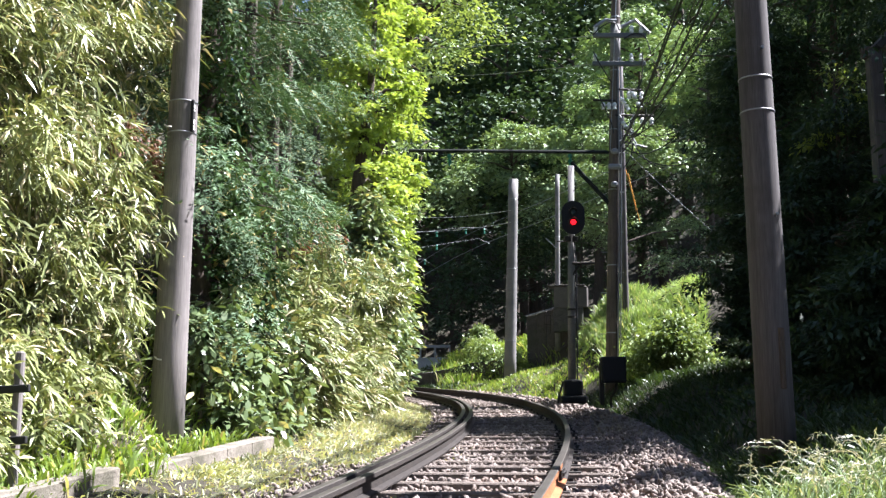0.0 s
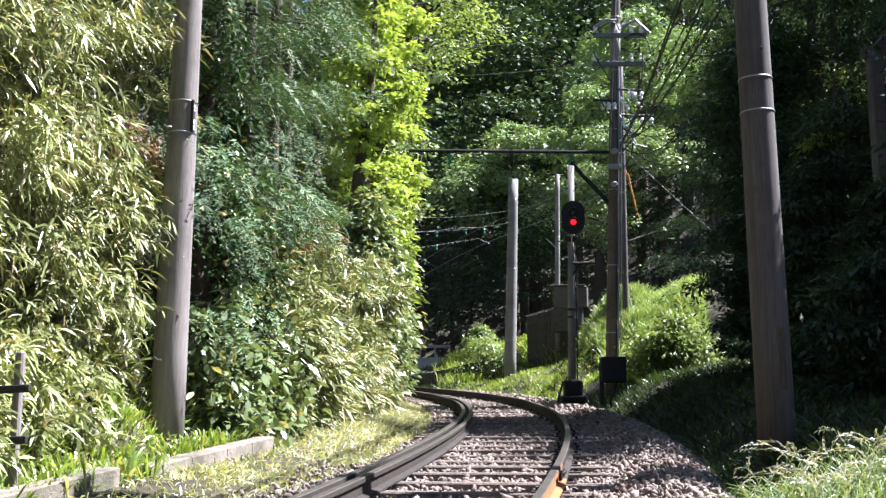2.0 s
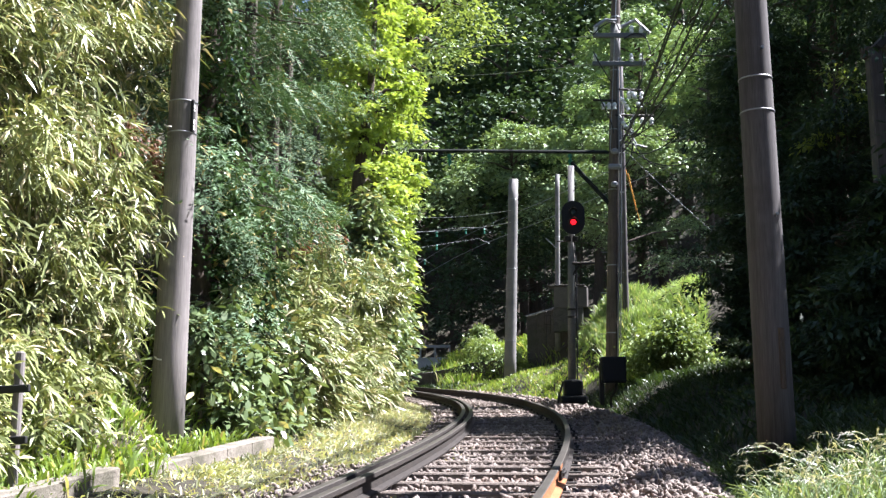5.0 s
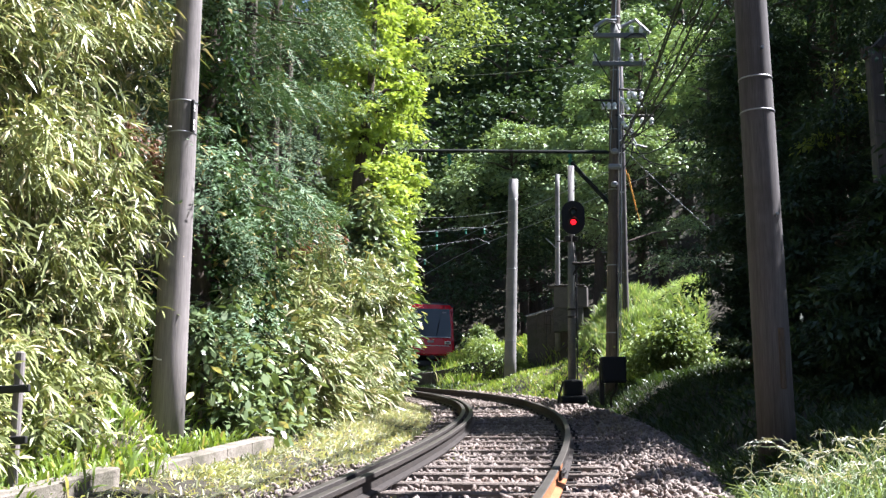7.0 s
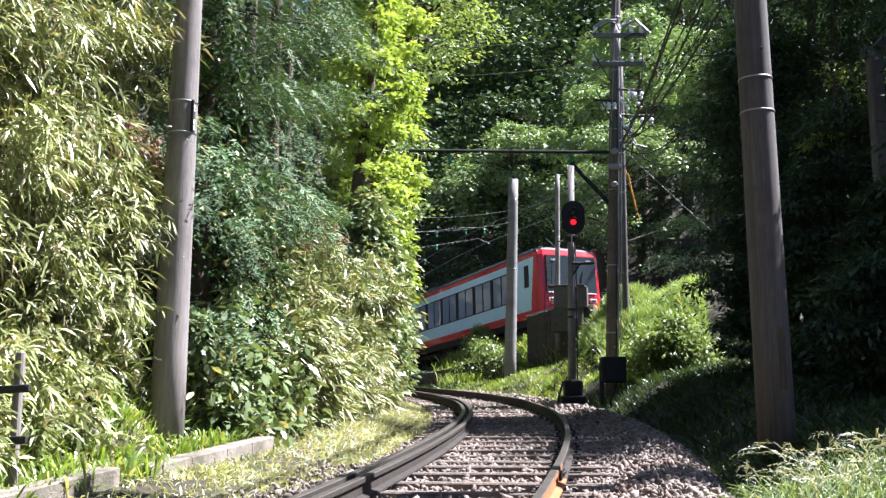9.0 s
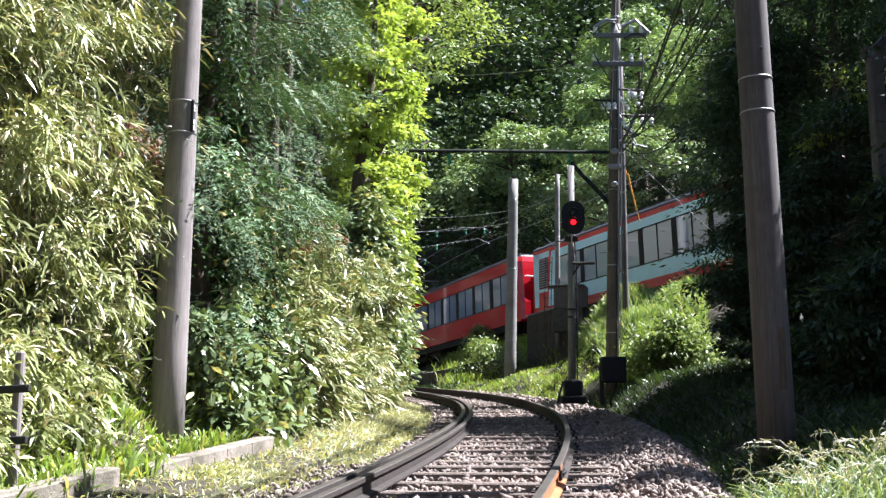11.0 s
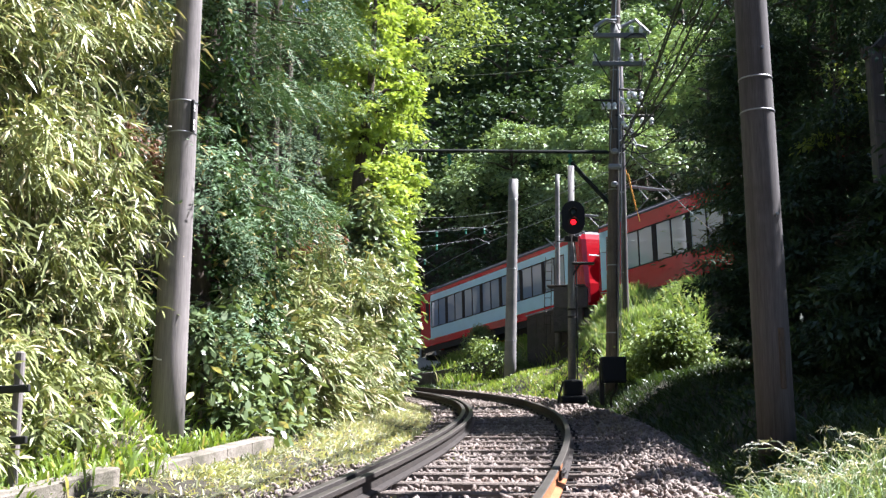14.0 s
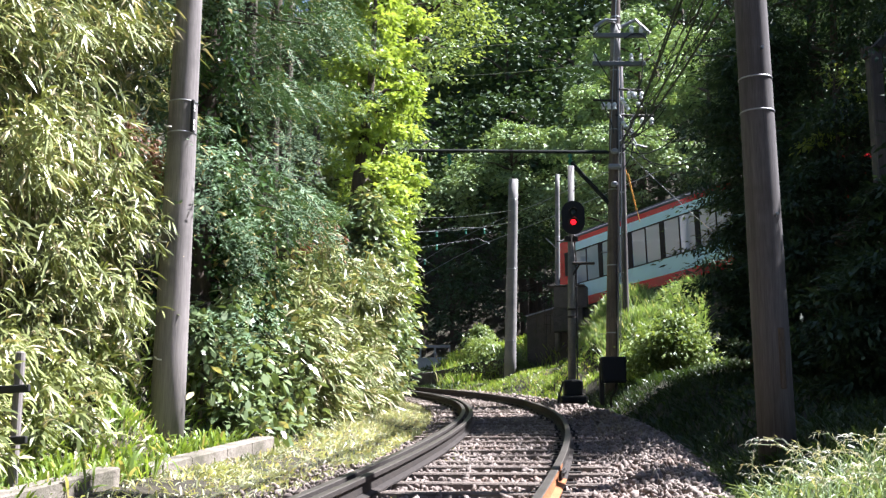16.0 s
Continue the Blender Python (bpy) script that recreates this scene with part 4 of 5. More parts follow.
# overhead line of the hill track
def along_train(across, up, s0, s1, r, label, name="contact_wire", n=30):
    g = Geo()
    pts = [frame_on(TRAIN, s0 + (s1 - s0) * i / n, across, up + 0.05 * math.cos(i * 1.3)).translation for i in range(n + 1)]
    g.tube(pts, r, 5, caps=False)
    tagged(mesh_object(name, g, WIRE_PALE), label, "overhead wire", "overhead cables")


along_train(0, 5.05, -38, 50, 0.009, "thin contact wire over the hill track")
along_train(0.05, 5.8, -38, 50, 0.009, "messenger wire over the hill track")
for z0, x1, z1 in ((6.75, -1.4, 8.9), (6.35, -1.5, 8.25)):
    wire((2.2, 33.8, z0), (x1, 46, z1), 0.12, 0.009, "pale feeder wire from the concrete pole", WIRE_PALE, "feeder_wire")
for s_c in (-8.5, -16.0):
    m = frame_on(TRAIN, s_c)
    arm = thing("catenary_bracket", m, "pale catenary bracket with green insulators", "bracket", "brackets of the hill track")
    g = Geo(); g.tube([(4.1, 0, -0.6), (4.15, 0, 7.0)], [0.12, 0.09], 10); part("mast", g, CONC_POLE, arm, smooth=True)
    g = Geo(); g.tube([(4.1, 0, 5.2), (1.0, 0, 5.75), (0.0, 0, 5.8), (-0.4, 0, 5.55)], 0.012, 6); part("top_tube", g, ROOF_GEAR, arm)
    g = Geo(); g.tube([(4.1, 0, 4.5), (0.3, 0, 5.3), (-0.3, 0, 5.1)], 0.01, 6); part("registration_tube", g, ROOF_GEAR, arm)
    for x, z in ((2.3, 5.38), (2.3, 4.8), (0.0, 5.68), (0.9, 5.6)):
        g = Geo(); g.tube([(x, 0, z + 0.1), (x, 0, z + 0.04), (x, 0, z - 0.02), (x, 0, z - 0.14)], [0.03, 0.06, 0.035, 0.055], 8); part("insulator", g, GREEN_ARM, arm, "green insulator")

# timber stair and eave on the shaded slope
shed = thing("timber_stair", pose(5.53, 13.0, 0.8), "dark timber stair with a roofed landing half hidden by trees", "stair")
g = Geo(); g.box((0.0, 0, 1.75), (0.17, 0.17, 4.3), bevel=0.02); part("post", g, WOOD_POLE, shed, "grey square post")
g = Geo(); g.box((1.6, 0, 1.75), (0.17, 0.17, 4.3), bevel=0.02); part("post", g, WOOD_POLE, shed, "grey square post")
g = Geo(); g.box((0.6, 0.1, 4.5), (1.7, 0.5, 0.09), Matrix.Rotation(radians(-46), 4, "Y"), bevel=0.01); part("roof_slope", g, CAR_UNDER, shed, "dark sloping roof boards")
g = Geo(); g.box((0.6, 0.0, 3.86), (1.5, 0.1, 0.14), bevel=0.01); part("beam", g, BARK, shed)
g = Geo(); g.box((0.2, -0.12, 2.2), (1.1, 0.05, 0.34), Matrix.Rotation(radians(-42), 4, "Y"), bevel=0.01); part("side_board", g, BARK, shed, "brown sloping side board")
for y in (-0.25, 0.65):
    g = Geo(); g.box((0.2, y, 1.95), (1.5, 0.06, 0.2), Matrix.Rotation(radians(-38), 4, "Y"), bevel=0.01); part("stringer", g, BARK, shed, "dark sloping stair board")
for i in range(5):
    g = Geo(); g.box((-0.32 + 0.26 * i, 0.2, 1.55 + 0.2 * i), (0.26, 0.84, 0.04), bevel=0.008); part("tread", g, BARK, shed)


# ---- plants ----
def tree_mesh_parts(t, height, spread, mat, leaf, leaves, pads, flat=0.35, lean=(0, 0), base=0.25, seed=0, bark=BARK, pad_r=0.28, blade=0.0, tilt=0.45, dome=0.0, slim=0.55):
    """Trunk with limbs reaching to layered pads of leaves."""
    r = np.random.default_rng(seed)
    trunk = Geo()
    top = Vector((lean[0], lean[1], height * 0.92))
    pts = [Vector((top.x * f ** 1.5 + 0.05 * height * math.sin(5 * f + seed) * f * (1 - f), top.y * f ** 1.5, top.z * f)) for f in (i / 7 for i in range(8))]
    pts[0].z = -0.6
    rad = 0.02 * height
    trunk.tube(pts, [rad * (1.25 - 1.1 * i / 7) for i in range(8)], 9)
    u = r.random(pads) ** 0.8
    zc = height * (base + (1 - base) * u)
    ang = r.random(pads) * 2 * math.pi
    prof = np.sin(np.clip((u * 0.82 + 0.18), 0, 1) * math.pi) ** 0.6
    rad_p = spread * prof * np.sqrt(r.random(pads)) * 1.05
    cx = lean[0] * (zc / height) ** 1.5 + rad_p * np.cos(ang)
    cy = lean[1] * (zc / height) ** 1.5 + rad_p * np.sin(ang)
    for i in range(0, pads, 2):
        f = min(0.95, max(0.1, (zc[i] - 0.25 * rad_p[i]) / (height * 0.92)))
        k = f * 7
        j = min(6, int(k))
        p0 = pts[j].lerp(pts[j + 1], k - j)
        p1 = Vector((cx[i], cy[i], zc[i]))
        mid = p0.lerp(p1, 0.5) + Vector((0, 0, 0.06 * height * 0.3))
        trunk.tube([p0, mid, p1], [rad * 0.32, rad * 0.2, rad * 0.07], 5, caps=False)
    part("trunk", trunk, bark, t, smooth=True)
    per = leaves // pads
    which = np.repeat(np.arange(pads), per)
    n = len(which)
    size = spread * pad_r * (0.7 + 0.7 * r.random(pads))[which]
    q = r.normal(size=(n, 3)) * 0.55
    pos = np.stack([cx[which] + q[:, 0] * size, cy[which] + q[:, 1] * size, zc[which] + q[:, 2] * size * flat - (q[:, 0] ** 2 + q[:, 1] ** 2) * size * 0.18], 1)
    out = np.stack([q[:, 0], q[:, 1], r.normal(size=n) * 0.35 - 0.25], 1) + r.normal(size=(n, 3)) * 0.35
    if dome:
        # every pad is a handful of small tufts set on a shallow cap
        tufts = 5
        ta_ = r.random((pads, tufts)) * 2 * math.pi
        tr_q = np.sqrt(r.random((pads, tufts))) * 0.85
        k_ = r.integers(0, tufts, n)
        tx, ty = (tr_q * np.cos(ta_))[which, k_], (tr_q * np.sin(ta_))[which, k_]
        tz = dome * (0.5 - tr_q[which, k_] ** 2) + r.normal(size=(pads, tufts))[which, k_] * 0.08
        sk = unit(r.normal(size=(n, 3)) * np.array([[1, 1, 0.8]]) + np.array([[0, 0, 0.35]]))
        q = sk * (0.28 + 0.2 * r.random((n, 1))) * np.array([[1, 1, 0.6]])
        pos = np.stack([cx[which] + (tx + q[:, 0]) * size, cy[which] + (ty + q[:, 1]) * size, zc[which] + (tz + q[:, 2]) * size], 1)
        out = np.stack([sk[:, 0], sk[:, 1], sk[:, 2] * 0.2 - 0.35], 1) + r.normal(size=(n, 3)) * 0.3
        face = sk * 0.8 + np.array([[0, 0, 0.5]]) + r.normal(size=(n, 3)) * tilt
    else:
        face = np.stack([r.normal(size=n) * tilt, r.normal(size=n) * tilt, np.ones(n)], 1)
    ln = leaf * (0.6 + 0.8 * r.random(n))
    if blade:
        quads_object("crown", leaf_verts(pos, out, face, ln, ln * blade, 0.25), LEAF6, mat, t)
    else:
        quads_object("crown", kite_verts(pos, out, face, ln, ln * slim), KITE, mat, t)


def tree(x, y, height, spread, mat, leaf, leaves, pads, label, category="tree", group="", z=None, **kw):
    t = thing("tree", pose(x, y, ground_at(x, y) if z is None else z), label, category, group)
    tree_mesh_parts(t, height, spread, mat, leaf, leaves, pads, **kw)
    return t


def thicket(name, x, y, z, width, depth, height, n_twigs, mat, label, leaf=(0.2, 0.026), per=7, toward=(1.0, -0.6), lean=0.25, seed=0, culms=6, droop=0.28, category="bamboo", hang=0.02):
    """A leafy clump: upright culms and drooping twigs with fans of long leaves."""
    r = np.random.default_rng(seed)
    t = thing(name, pose(x, y, z), label, category, "plants of the bank")
    tw = unit(np.array([[toward[0], toward[1], 0.0]]))[0]
    across = np.array([-tw[1], tw[0], 0])
    g = Geo()
    for i in range(culms):
        a = (i + r.random()) / culms - 0.5
        b = across * a * width - tw * r.random() * depth * 0.6
        top = b + tw * (lean * height * (0.3 + 0.5 * r.random())) + across * r.normal() * 0.2 + np.array([0, 0, height * (0.75 + 0.3 * r.random())])
        mid = b * 0.6 + top * 0.4 - tw * 0.12 * height * lean
        g.tube([b - np.array([0, 0, 0.3]), mid, top], [0.014, 0.011, 0.004], 6)
    tagged(part("culm", g, CULM, t, "thin yellowish culms"), kind="stuff")
    tufts = max(4, n_twigs // 30)
    tuft = r.integers(0, tufts, n_twigs)
    hz = np.clip((r.random(tufts) * height)[tuft] + r.normal(size=n_twigs) * 0.13, 0, None)
    across_p = ((r.random(tufts) - 0.5) * width * 1.6)[tuft] + r.normal(size=n_twigs) * 0.14
    dep = (r.random(tufts) * 0.75 - 0.5)[tuft] + lean * hz - np.abs(r.normal(size=n_twigs)) * depth * 0.2
    p = across[None] * across_p[:, None] + tw[None] * dep[:, None] + np.array([[0, 0, 1.0]]) * hz[:, None]
    way = tw[None] * 0.7 + across[None] * r.normal(size=(n_twigs, 1)) * 0.8 + np.array([[0, 0, 1.0]]) * (r.normal(size=(n_twigs, 1)) * 0.5 - hang)
    way = unit(way)
    pos = np.repeat(p, per, 0) + np.repeat(way, per, 0) * (r.random((n_twigs * per, 1)) * leaf[0] * 0.9)
    w2 = unit(np.repeat(way, per, 0) + r.normal(size=(n_twigs * per, 3)) * 0.7)
    face = unit(r.normal(size=(n_twigs * per, 3)) * 0.6 + np.array([[0.2, -0.3, 0.9]]))
    ln = leaf[0] * (0.55 + 0.8 * r.random(n_twigs * per))
    quads_object("foliage", leaf_verts(pos, w2, face, ln, leaf[1] * (0.7 + 0.6 * r.random(n_twigs * per)), droop), LEAF6, mat, t)
    return t


def conifer(x, y, height, spread, seed):
    """A cypress: drooping limbs with flat feathery sprays."""
    r = np.random.default_rng(seed)
    t = thing("conifer", pose(x, y, ground_at(x, y) - 0.3), "dark green cypress with drooping feathery sprays", "conifer", "plants of the bank")
    g = Geo()
    g.tube([(0, 0, -0.5), (0.05, 0, height * 0.5), (0, 0, height)], [0.13, 0.09, 0.02], 9)
    lg = Geo()
    limbs = 270
    boughs = 19
    bough = r.integers(0, boughs, limbs)
    zc = (height * (0.08 + 0.9 * (np.arange(boughs) + r.random(boughs)) / boughs))[bough] + r.normal(size=limbs) * 0.12
    ang = (r.random(boughs) * 2 * math.pi)[bough] + r.normal(size=limbs) * 0.24
    reach = spread * (1.2 - 0.4 * zc / height) * (0.5 + 0.75 * r.random(boughs))[bough] * (0.6 + 0.5 * r.random(limbs))
    ends = np.stack([np.cos(ang) * reach, np.sin(ang) * reach, zc - 0.12 * reach], 1)
    for i in range(0, limbs, 7):
        lg.tube([(0, 0, zc[i] + 0.1), ends[i] * np.array([0.5, 0.5, 1]) + np.array([0, 0, 0.08]), ends[i] * np.array([0.85, 0.85, 1])], [0.02, 0.011, 0.004], 5, caps=False)
    part("trunk", g, BARK, t, smooth=True)
    tagged(part("limb", lg, BARK, t, smooth=True), kind="stuff")
    per, fine = 6, 24
    root = np.repeat(ends, per, 0) + r.normal(size=(limbs * per, 3)) * np.array([[0.15, 0.15, 0.08]])
    way = np.repeat(np.stack([np.cos(ang), np.sin(ang), np.full(limbs, -0.5)], 1), per, 0) + r.normal(size=(limbs * per, 3)) * 0.3
    way = unit(way)
    length = 0.4 * (0.6 + 0.8 * r.random(limbs * per))
    f = r.random((limbs * per, fine))
    pos = root[:, None] + way[:, None] * (f * length[:, None])[..., None] - np.array([0, 0, 1.0]) * (f ** 2 * length[:, None] * 0.4)[..., None]
    spread_v = unit(np.cross(way, np.array([[0, 0, 1.0]]) + r.normal(size=way.shape) * 0.35))
    w2 = way[:, None] * 0.8 + spread_v[:, None] * np.where(r.random((limbs * per, fine)) < 0.5, 1, -1)[..., None] * 0.8 + r.normal(size=(limbs * per, fine, 3)) * 0.15
    nrm = np.cross(way, spread_v)[:, None] + r.normal(size=(limbs * per, fine, 3)) * 0.3
    n = limbs * per * fine
    ln = 0.08 * (0.6 + 0.8 * r.random(n)) * (1.15 - 0.6 * f.reshape(n))
    quads_object("foliage", kite_verts(pos.reshape(n, 3), w2.reshape(n, 3), nrm.reshape(n, 3), ln, ln * 0.19), KITE, LEAF_DARK, t)
    return t


def base_x(y):
    return float(np.interp(y, BASE_Y, BASE_X))


# bamboo along the bank
yy = 6.3
k = 0
while yy < 10.7:
    bx = -3.64 + 0.03 * (yy - 6.3)
    thicket("dwarf_bamboo", bx, yy, -0.5 + 0.06 * (yy - 6), 1.3, 0.9, 6.2 + 0.1 * yy, 2150, LEAF_SASA, "tall dense bamboo with long yellow-green leaves", leaf=(0.165, 0.021), seed=10 + k, lean=0.03, droop=0.42, hang=0.16)
    yy += 0.75
    k += 1
for i in range(5):
    yy = 6.5 + 0.6 * i
    thicket("dwarf_bamboo", -3.5 + 0.06 * (yy - 6.3), yy, -0.55 + 0.06 * (yy - 6), 0.8, 0.5, 0.7 + 0.25 * (i % 3), 260, LEAF_SASA, "low yellow-green bamboo grass at the bank's foot", leaf=(0.17, 0.024), seed=700 + i, lean=0.05, culms=3, droop=0.4)
yy = 12.7
while yy < 19.2:
    thicket("dwarf_bamboo", base_x(yy) - 0.32, yy, ground_at(base_x(yy), yy) - 0.1, 1.5, 0.8, 1.4 + 0.25 * (yy - 12.7) * (yy < 18) + 1.2 * (yy >= 18) + 0.4 * math.sin(yy * 2.7), 950, LEAF_SASA, "low yellow-green bamboo grass at the bank's foot", leaf=(0.22, 0.03), seed=10 + k, lean=0.1, culms=4)
    yy += 0.9
    k += 1

for i, (x, y, z) in enumerate(((-2.98, 10.7, 2.3), (-2.9, 10.8, 2.0), (-1.75, 17.0, 2.6))):
    thicket("withered_branch", x, y, z, 0.5, 0.3, 0.8, 130, LEAF_DEAD, "hanging branch of withered red-brown leaves", leaf=(0.1, 0.03), seed=500 + i, lean=0.0, culms=2, droop=0.6, category="dead branch")

# cypresses hanging over the bamboo grass
for i, (y, off, h) in enumerate(((11.9, 0.75, 8), (12.4, 1.0, 9), (13.4, 1.15, 10), (14.8, 1.2, 10), (16.3, 1.2, 11), (18.0, 1.4, 12), (12.2, 2.6, 11), (14.5, 3.0, 12))):
    x = base_x(y) - off
    conifer(x, y, h, 0.9 if i == 0 else 1.4, seed=40 + i)
# lime-green maples
for i, (y, off, h, sp) in enumerate(((21.6, 0.7, 9.0, 0.95), (23.5, 0.65, 9.5, 1.1), (25.5, 0.7, 10, 1.2), (27.6, 1.15, 9.5, 1.2))):
    x = base_x(y) - off
    tree(x, y, h, sp, LEAF_LIME if y < 27 else LEAF_BUSH, 0.14, 12000, 70, "bright yellow-green young maple leaning from the bank", seed=60 + i, base=0.04, pad_r=0.33, lean=(0.4, 0), dome=0.5, tilt=0.4)
for i, (y, off, h, sp) in enumerate(((29.0, 0.6, 14, 1.9),)):
    tree(base_x(y) - off, y, h, sp, LEAF_WOOD, 0.13, 8000, 60, "grey-green broadleaf tree at the bank's end", seed=75 + i, base=0.3, pad_r=0.3, lean=(0.5, 0), dome=0.5, tilt=0.35)
tree(-3.2, 33, 17, 3.0, LEAF_BUSH, 0.2, 9000, 90, "tall light-green tree arching over the curve", seed=66, base=0.55, pad_r=0.3, lean=(3.6, 0))
for i, y in enumerate((20.5, 22.3, 24.2, 26.0, 27.8)):
    t = thing("shrub", pose(base_x(y) - 0.35, y, ground_at(base_x(y), y)), "broad-leaved glossy shrub with climbing ivy", "shrub", "plants of the bank")
    tree_mesh_parts(t, 4.2, 0.62, LEAF_IVY, 0.14, 6500, 60, seed=80 + i, base=0.03, flat=0.8, pad_r=0.4, blade=0.5)
# a lime sprig among the ivy
for i, (y, h) in enumerate(((22.0, 4.0), (24.5, 4.6))):
    t = thing("shrub", pose(base_x(y) - 0.15, y, ground_at(base_x(y), y) - 0.1), "slim young shrub with bright yellow-green leaves", "shrub", "plants of the bank")
    tree_mesh_parts(t, h, 0.5, LEAF_LIME, 0.15, 1000, 16, seed=87 + i, base=0.55, flat=0.6, pad_r=0.5, blade=0.45)
# glossy evergreens in the gap behind the pole
for i, (x, y, h) in enumerate(((-2.72, 11.8, 4.6), (-2.5, 12.3, 3.4))):
    t = thing("shrub", pose(x, y, ground_at(x, y) - 0.1), "tall glossy dark-leaved evergreen shrub", "shrub", "plants of the bank")
    tree_mesh_parts(t, h, 0.5, LEAF_GLOSS, 0.1, 3600, 46, seed=97 + i, base=0.12, flat=0.8, pad_r=0.4, blade=0.42)
# broad leaves low beside the pole
for i, (x, y, h) in enumerate(((-2.25, 12.0, 1.0), (-2.75, 11.2, 0.9), (-1.95, 12.6, 1.4), (-2.5, 11.0, 1.2), (-2.35, 11.5, 1.5), (-2.15, 11.3, 0.7))):
    t = thing("shrub", pose(x, y, ground_at(x, y) - 0.1), "low plant with broad pale green leaves", "shrub", "plants of the bank")
    tree_mesh_parts(t, h, 0.4, LEAF_IVY, 0.13, 420, 30, seed=90 + i, base=0.1, flat=0.9, pad_r=0.4, blade=0.5)

# far woods on the hillside, from four lit kinds and two darkened as shade
WOODS = [(7.5, 51, 12), (-11, 65, 16), (4, 59, 13), (13, 50, 13), (20, 62, 16), (10, 66, 16), (20, 53, 15), (27, 55, 17), (11, 57, 15), (5, 66, 16), (-15, 72, 17), (6, 68, 17), (14, 66, 17), (22, 68, 18), (31, 66, 18),
         (8.0, 46.5, 10.3), (12.5, 96, 26), (18.5, 100, 28), (16, 88, 25), (0.5, 56, 7), (3.5, 55, 7), (-3, 58, 8), (7, 53, 6), (10, 52, 7), (5.5, 60, 9), (-1.5, 70, 17), (-2, 77, 18), (10, 78, 19), (19, 80, 20), (2, 86, 20), (30, 80, 20), (-19, 84, 19), (-8, 92, 20), (14, 92, 21), (25, 94, 21), (4, 100, 22), (38, 84, 20), (36, 98, 22), (-25, 100, 22),
         # the last sixteen are unseen trees, added to block sky light and fill reflections
         (10, 110, 22), (20, 112, 22), (30, 114, 22), (0, 116, 22), (-10, 112, 22), (42, 112, 22), (8, 128, 27), (0, 130, 27), (16, 130, 27), (12, 108, 25), (24, 128, 27), (7, 95, 25), (4, 103, 25), (10, 118, 25), (5, 80, 21), (20, 45, 14), (26, 44, 15), (-7, 57, 19), (-10.5, 61, 21), (-15, 45, 6), (-21, 52, 8), (-19, 60, 9), (-27, 66, 10), (-31, 50, 8), (-25, 41, 7), (-16, 38, 6), (-6, -7, 12), (-1, -12, 13), (6, -9, 12), (11, -5, 11), (15, 2, 10), (-10, 0, 12), (-12, 10, 7), (-11, 20, 7), (-10, 28, 6)]
kinds = []
for i in range(6):
    x, y, h = WOODS[i]
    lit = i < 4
    kinds.append(tree(x, y, h, h * 0.33, LEAF_WOOD if lit else LEAF_FAR_SHADED, 0.2 if lit else 0.34, 14000 if lit else 4600, 17 if lit else 26, "tall broadleaf tree with layered sunlit boughs" if lit else "tree of the wooded hillside, leaf colour darkened for shaded gaps", "tree", "trees of the hillside", seed=100 + i, base=0.36 if lit else 0.2, pad_r=0.36, dome=0.5, tilt=0.17, slim=0.7))
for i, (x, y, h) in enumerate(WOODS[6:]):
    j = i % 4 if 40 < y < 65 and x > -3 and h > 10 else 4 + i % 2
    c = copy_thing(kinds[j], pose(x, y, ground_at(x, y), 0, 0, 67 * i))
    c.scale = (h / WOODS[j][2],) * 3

# shaded trees of the near slope; part of the shade is in the leaf colour
# x 6.5 to 11 with y below 11.3: unseen, added to cast shade
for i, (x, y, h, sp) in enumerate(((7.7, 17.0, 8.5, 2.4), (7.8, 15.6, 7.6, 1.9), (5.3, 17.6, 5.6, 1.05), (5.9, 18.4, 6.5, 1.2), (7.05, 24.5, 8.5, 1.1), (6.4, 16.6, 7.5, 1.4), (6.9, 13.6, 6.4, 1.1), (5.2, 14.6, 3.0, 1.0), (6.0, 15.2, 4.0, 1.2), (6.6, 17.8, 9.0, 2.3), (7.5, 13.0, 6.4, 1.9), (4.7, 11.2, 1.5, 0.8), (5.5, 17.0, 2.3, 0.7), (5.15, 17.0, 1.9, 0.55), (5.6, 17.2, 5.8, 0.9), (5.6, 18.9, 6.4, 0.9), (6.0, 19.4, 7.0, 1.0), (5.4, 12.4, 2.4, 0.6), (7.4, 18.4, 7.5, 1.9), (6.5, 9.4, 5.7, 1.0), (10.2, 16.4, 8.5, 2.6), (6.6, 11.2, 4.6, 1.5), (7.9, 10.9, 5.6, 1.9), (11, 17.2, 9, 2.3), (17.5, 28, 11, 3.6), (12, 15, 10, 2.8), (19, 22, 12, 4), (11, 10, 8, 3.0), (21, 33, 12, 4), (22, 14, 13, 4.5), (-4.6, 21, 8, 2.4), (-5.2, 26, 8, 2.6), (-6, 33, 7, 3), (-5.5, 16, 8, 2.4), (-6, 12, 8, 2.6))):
    tree(x, y, h, sp, LEAF_SHADE, 0.12 if 0 < x < 9 else 0.17, 10500 if 0 < x < 9 else 2600, 60 if 0 < x < 9 else 100, "evergreen tree of the slope, leaf colour darkened for shade", seed=130 + i, base=0.08, pad_r=0.4, flat=0.16, slim=0.3, tilt=0.3)


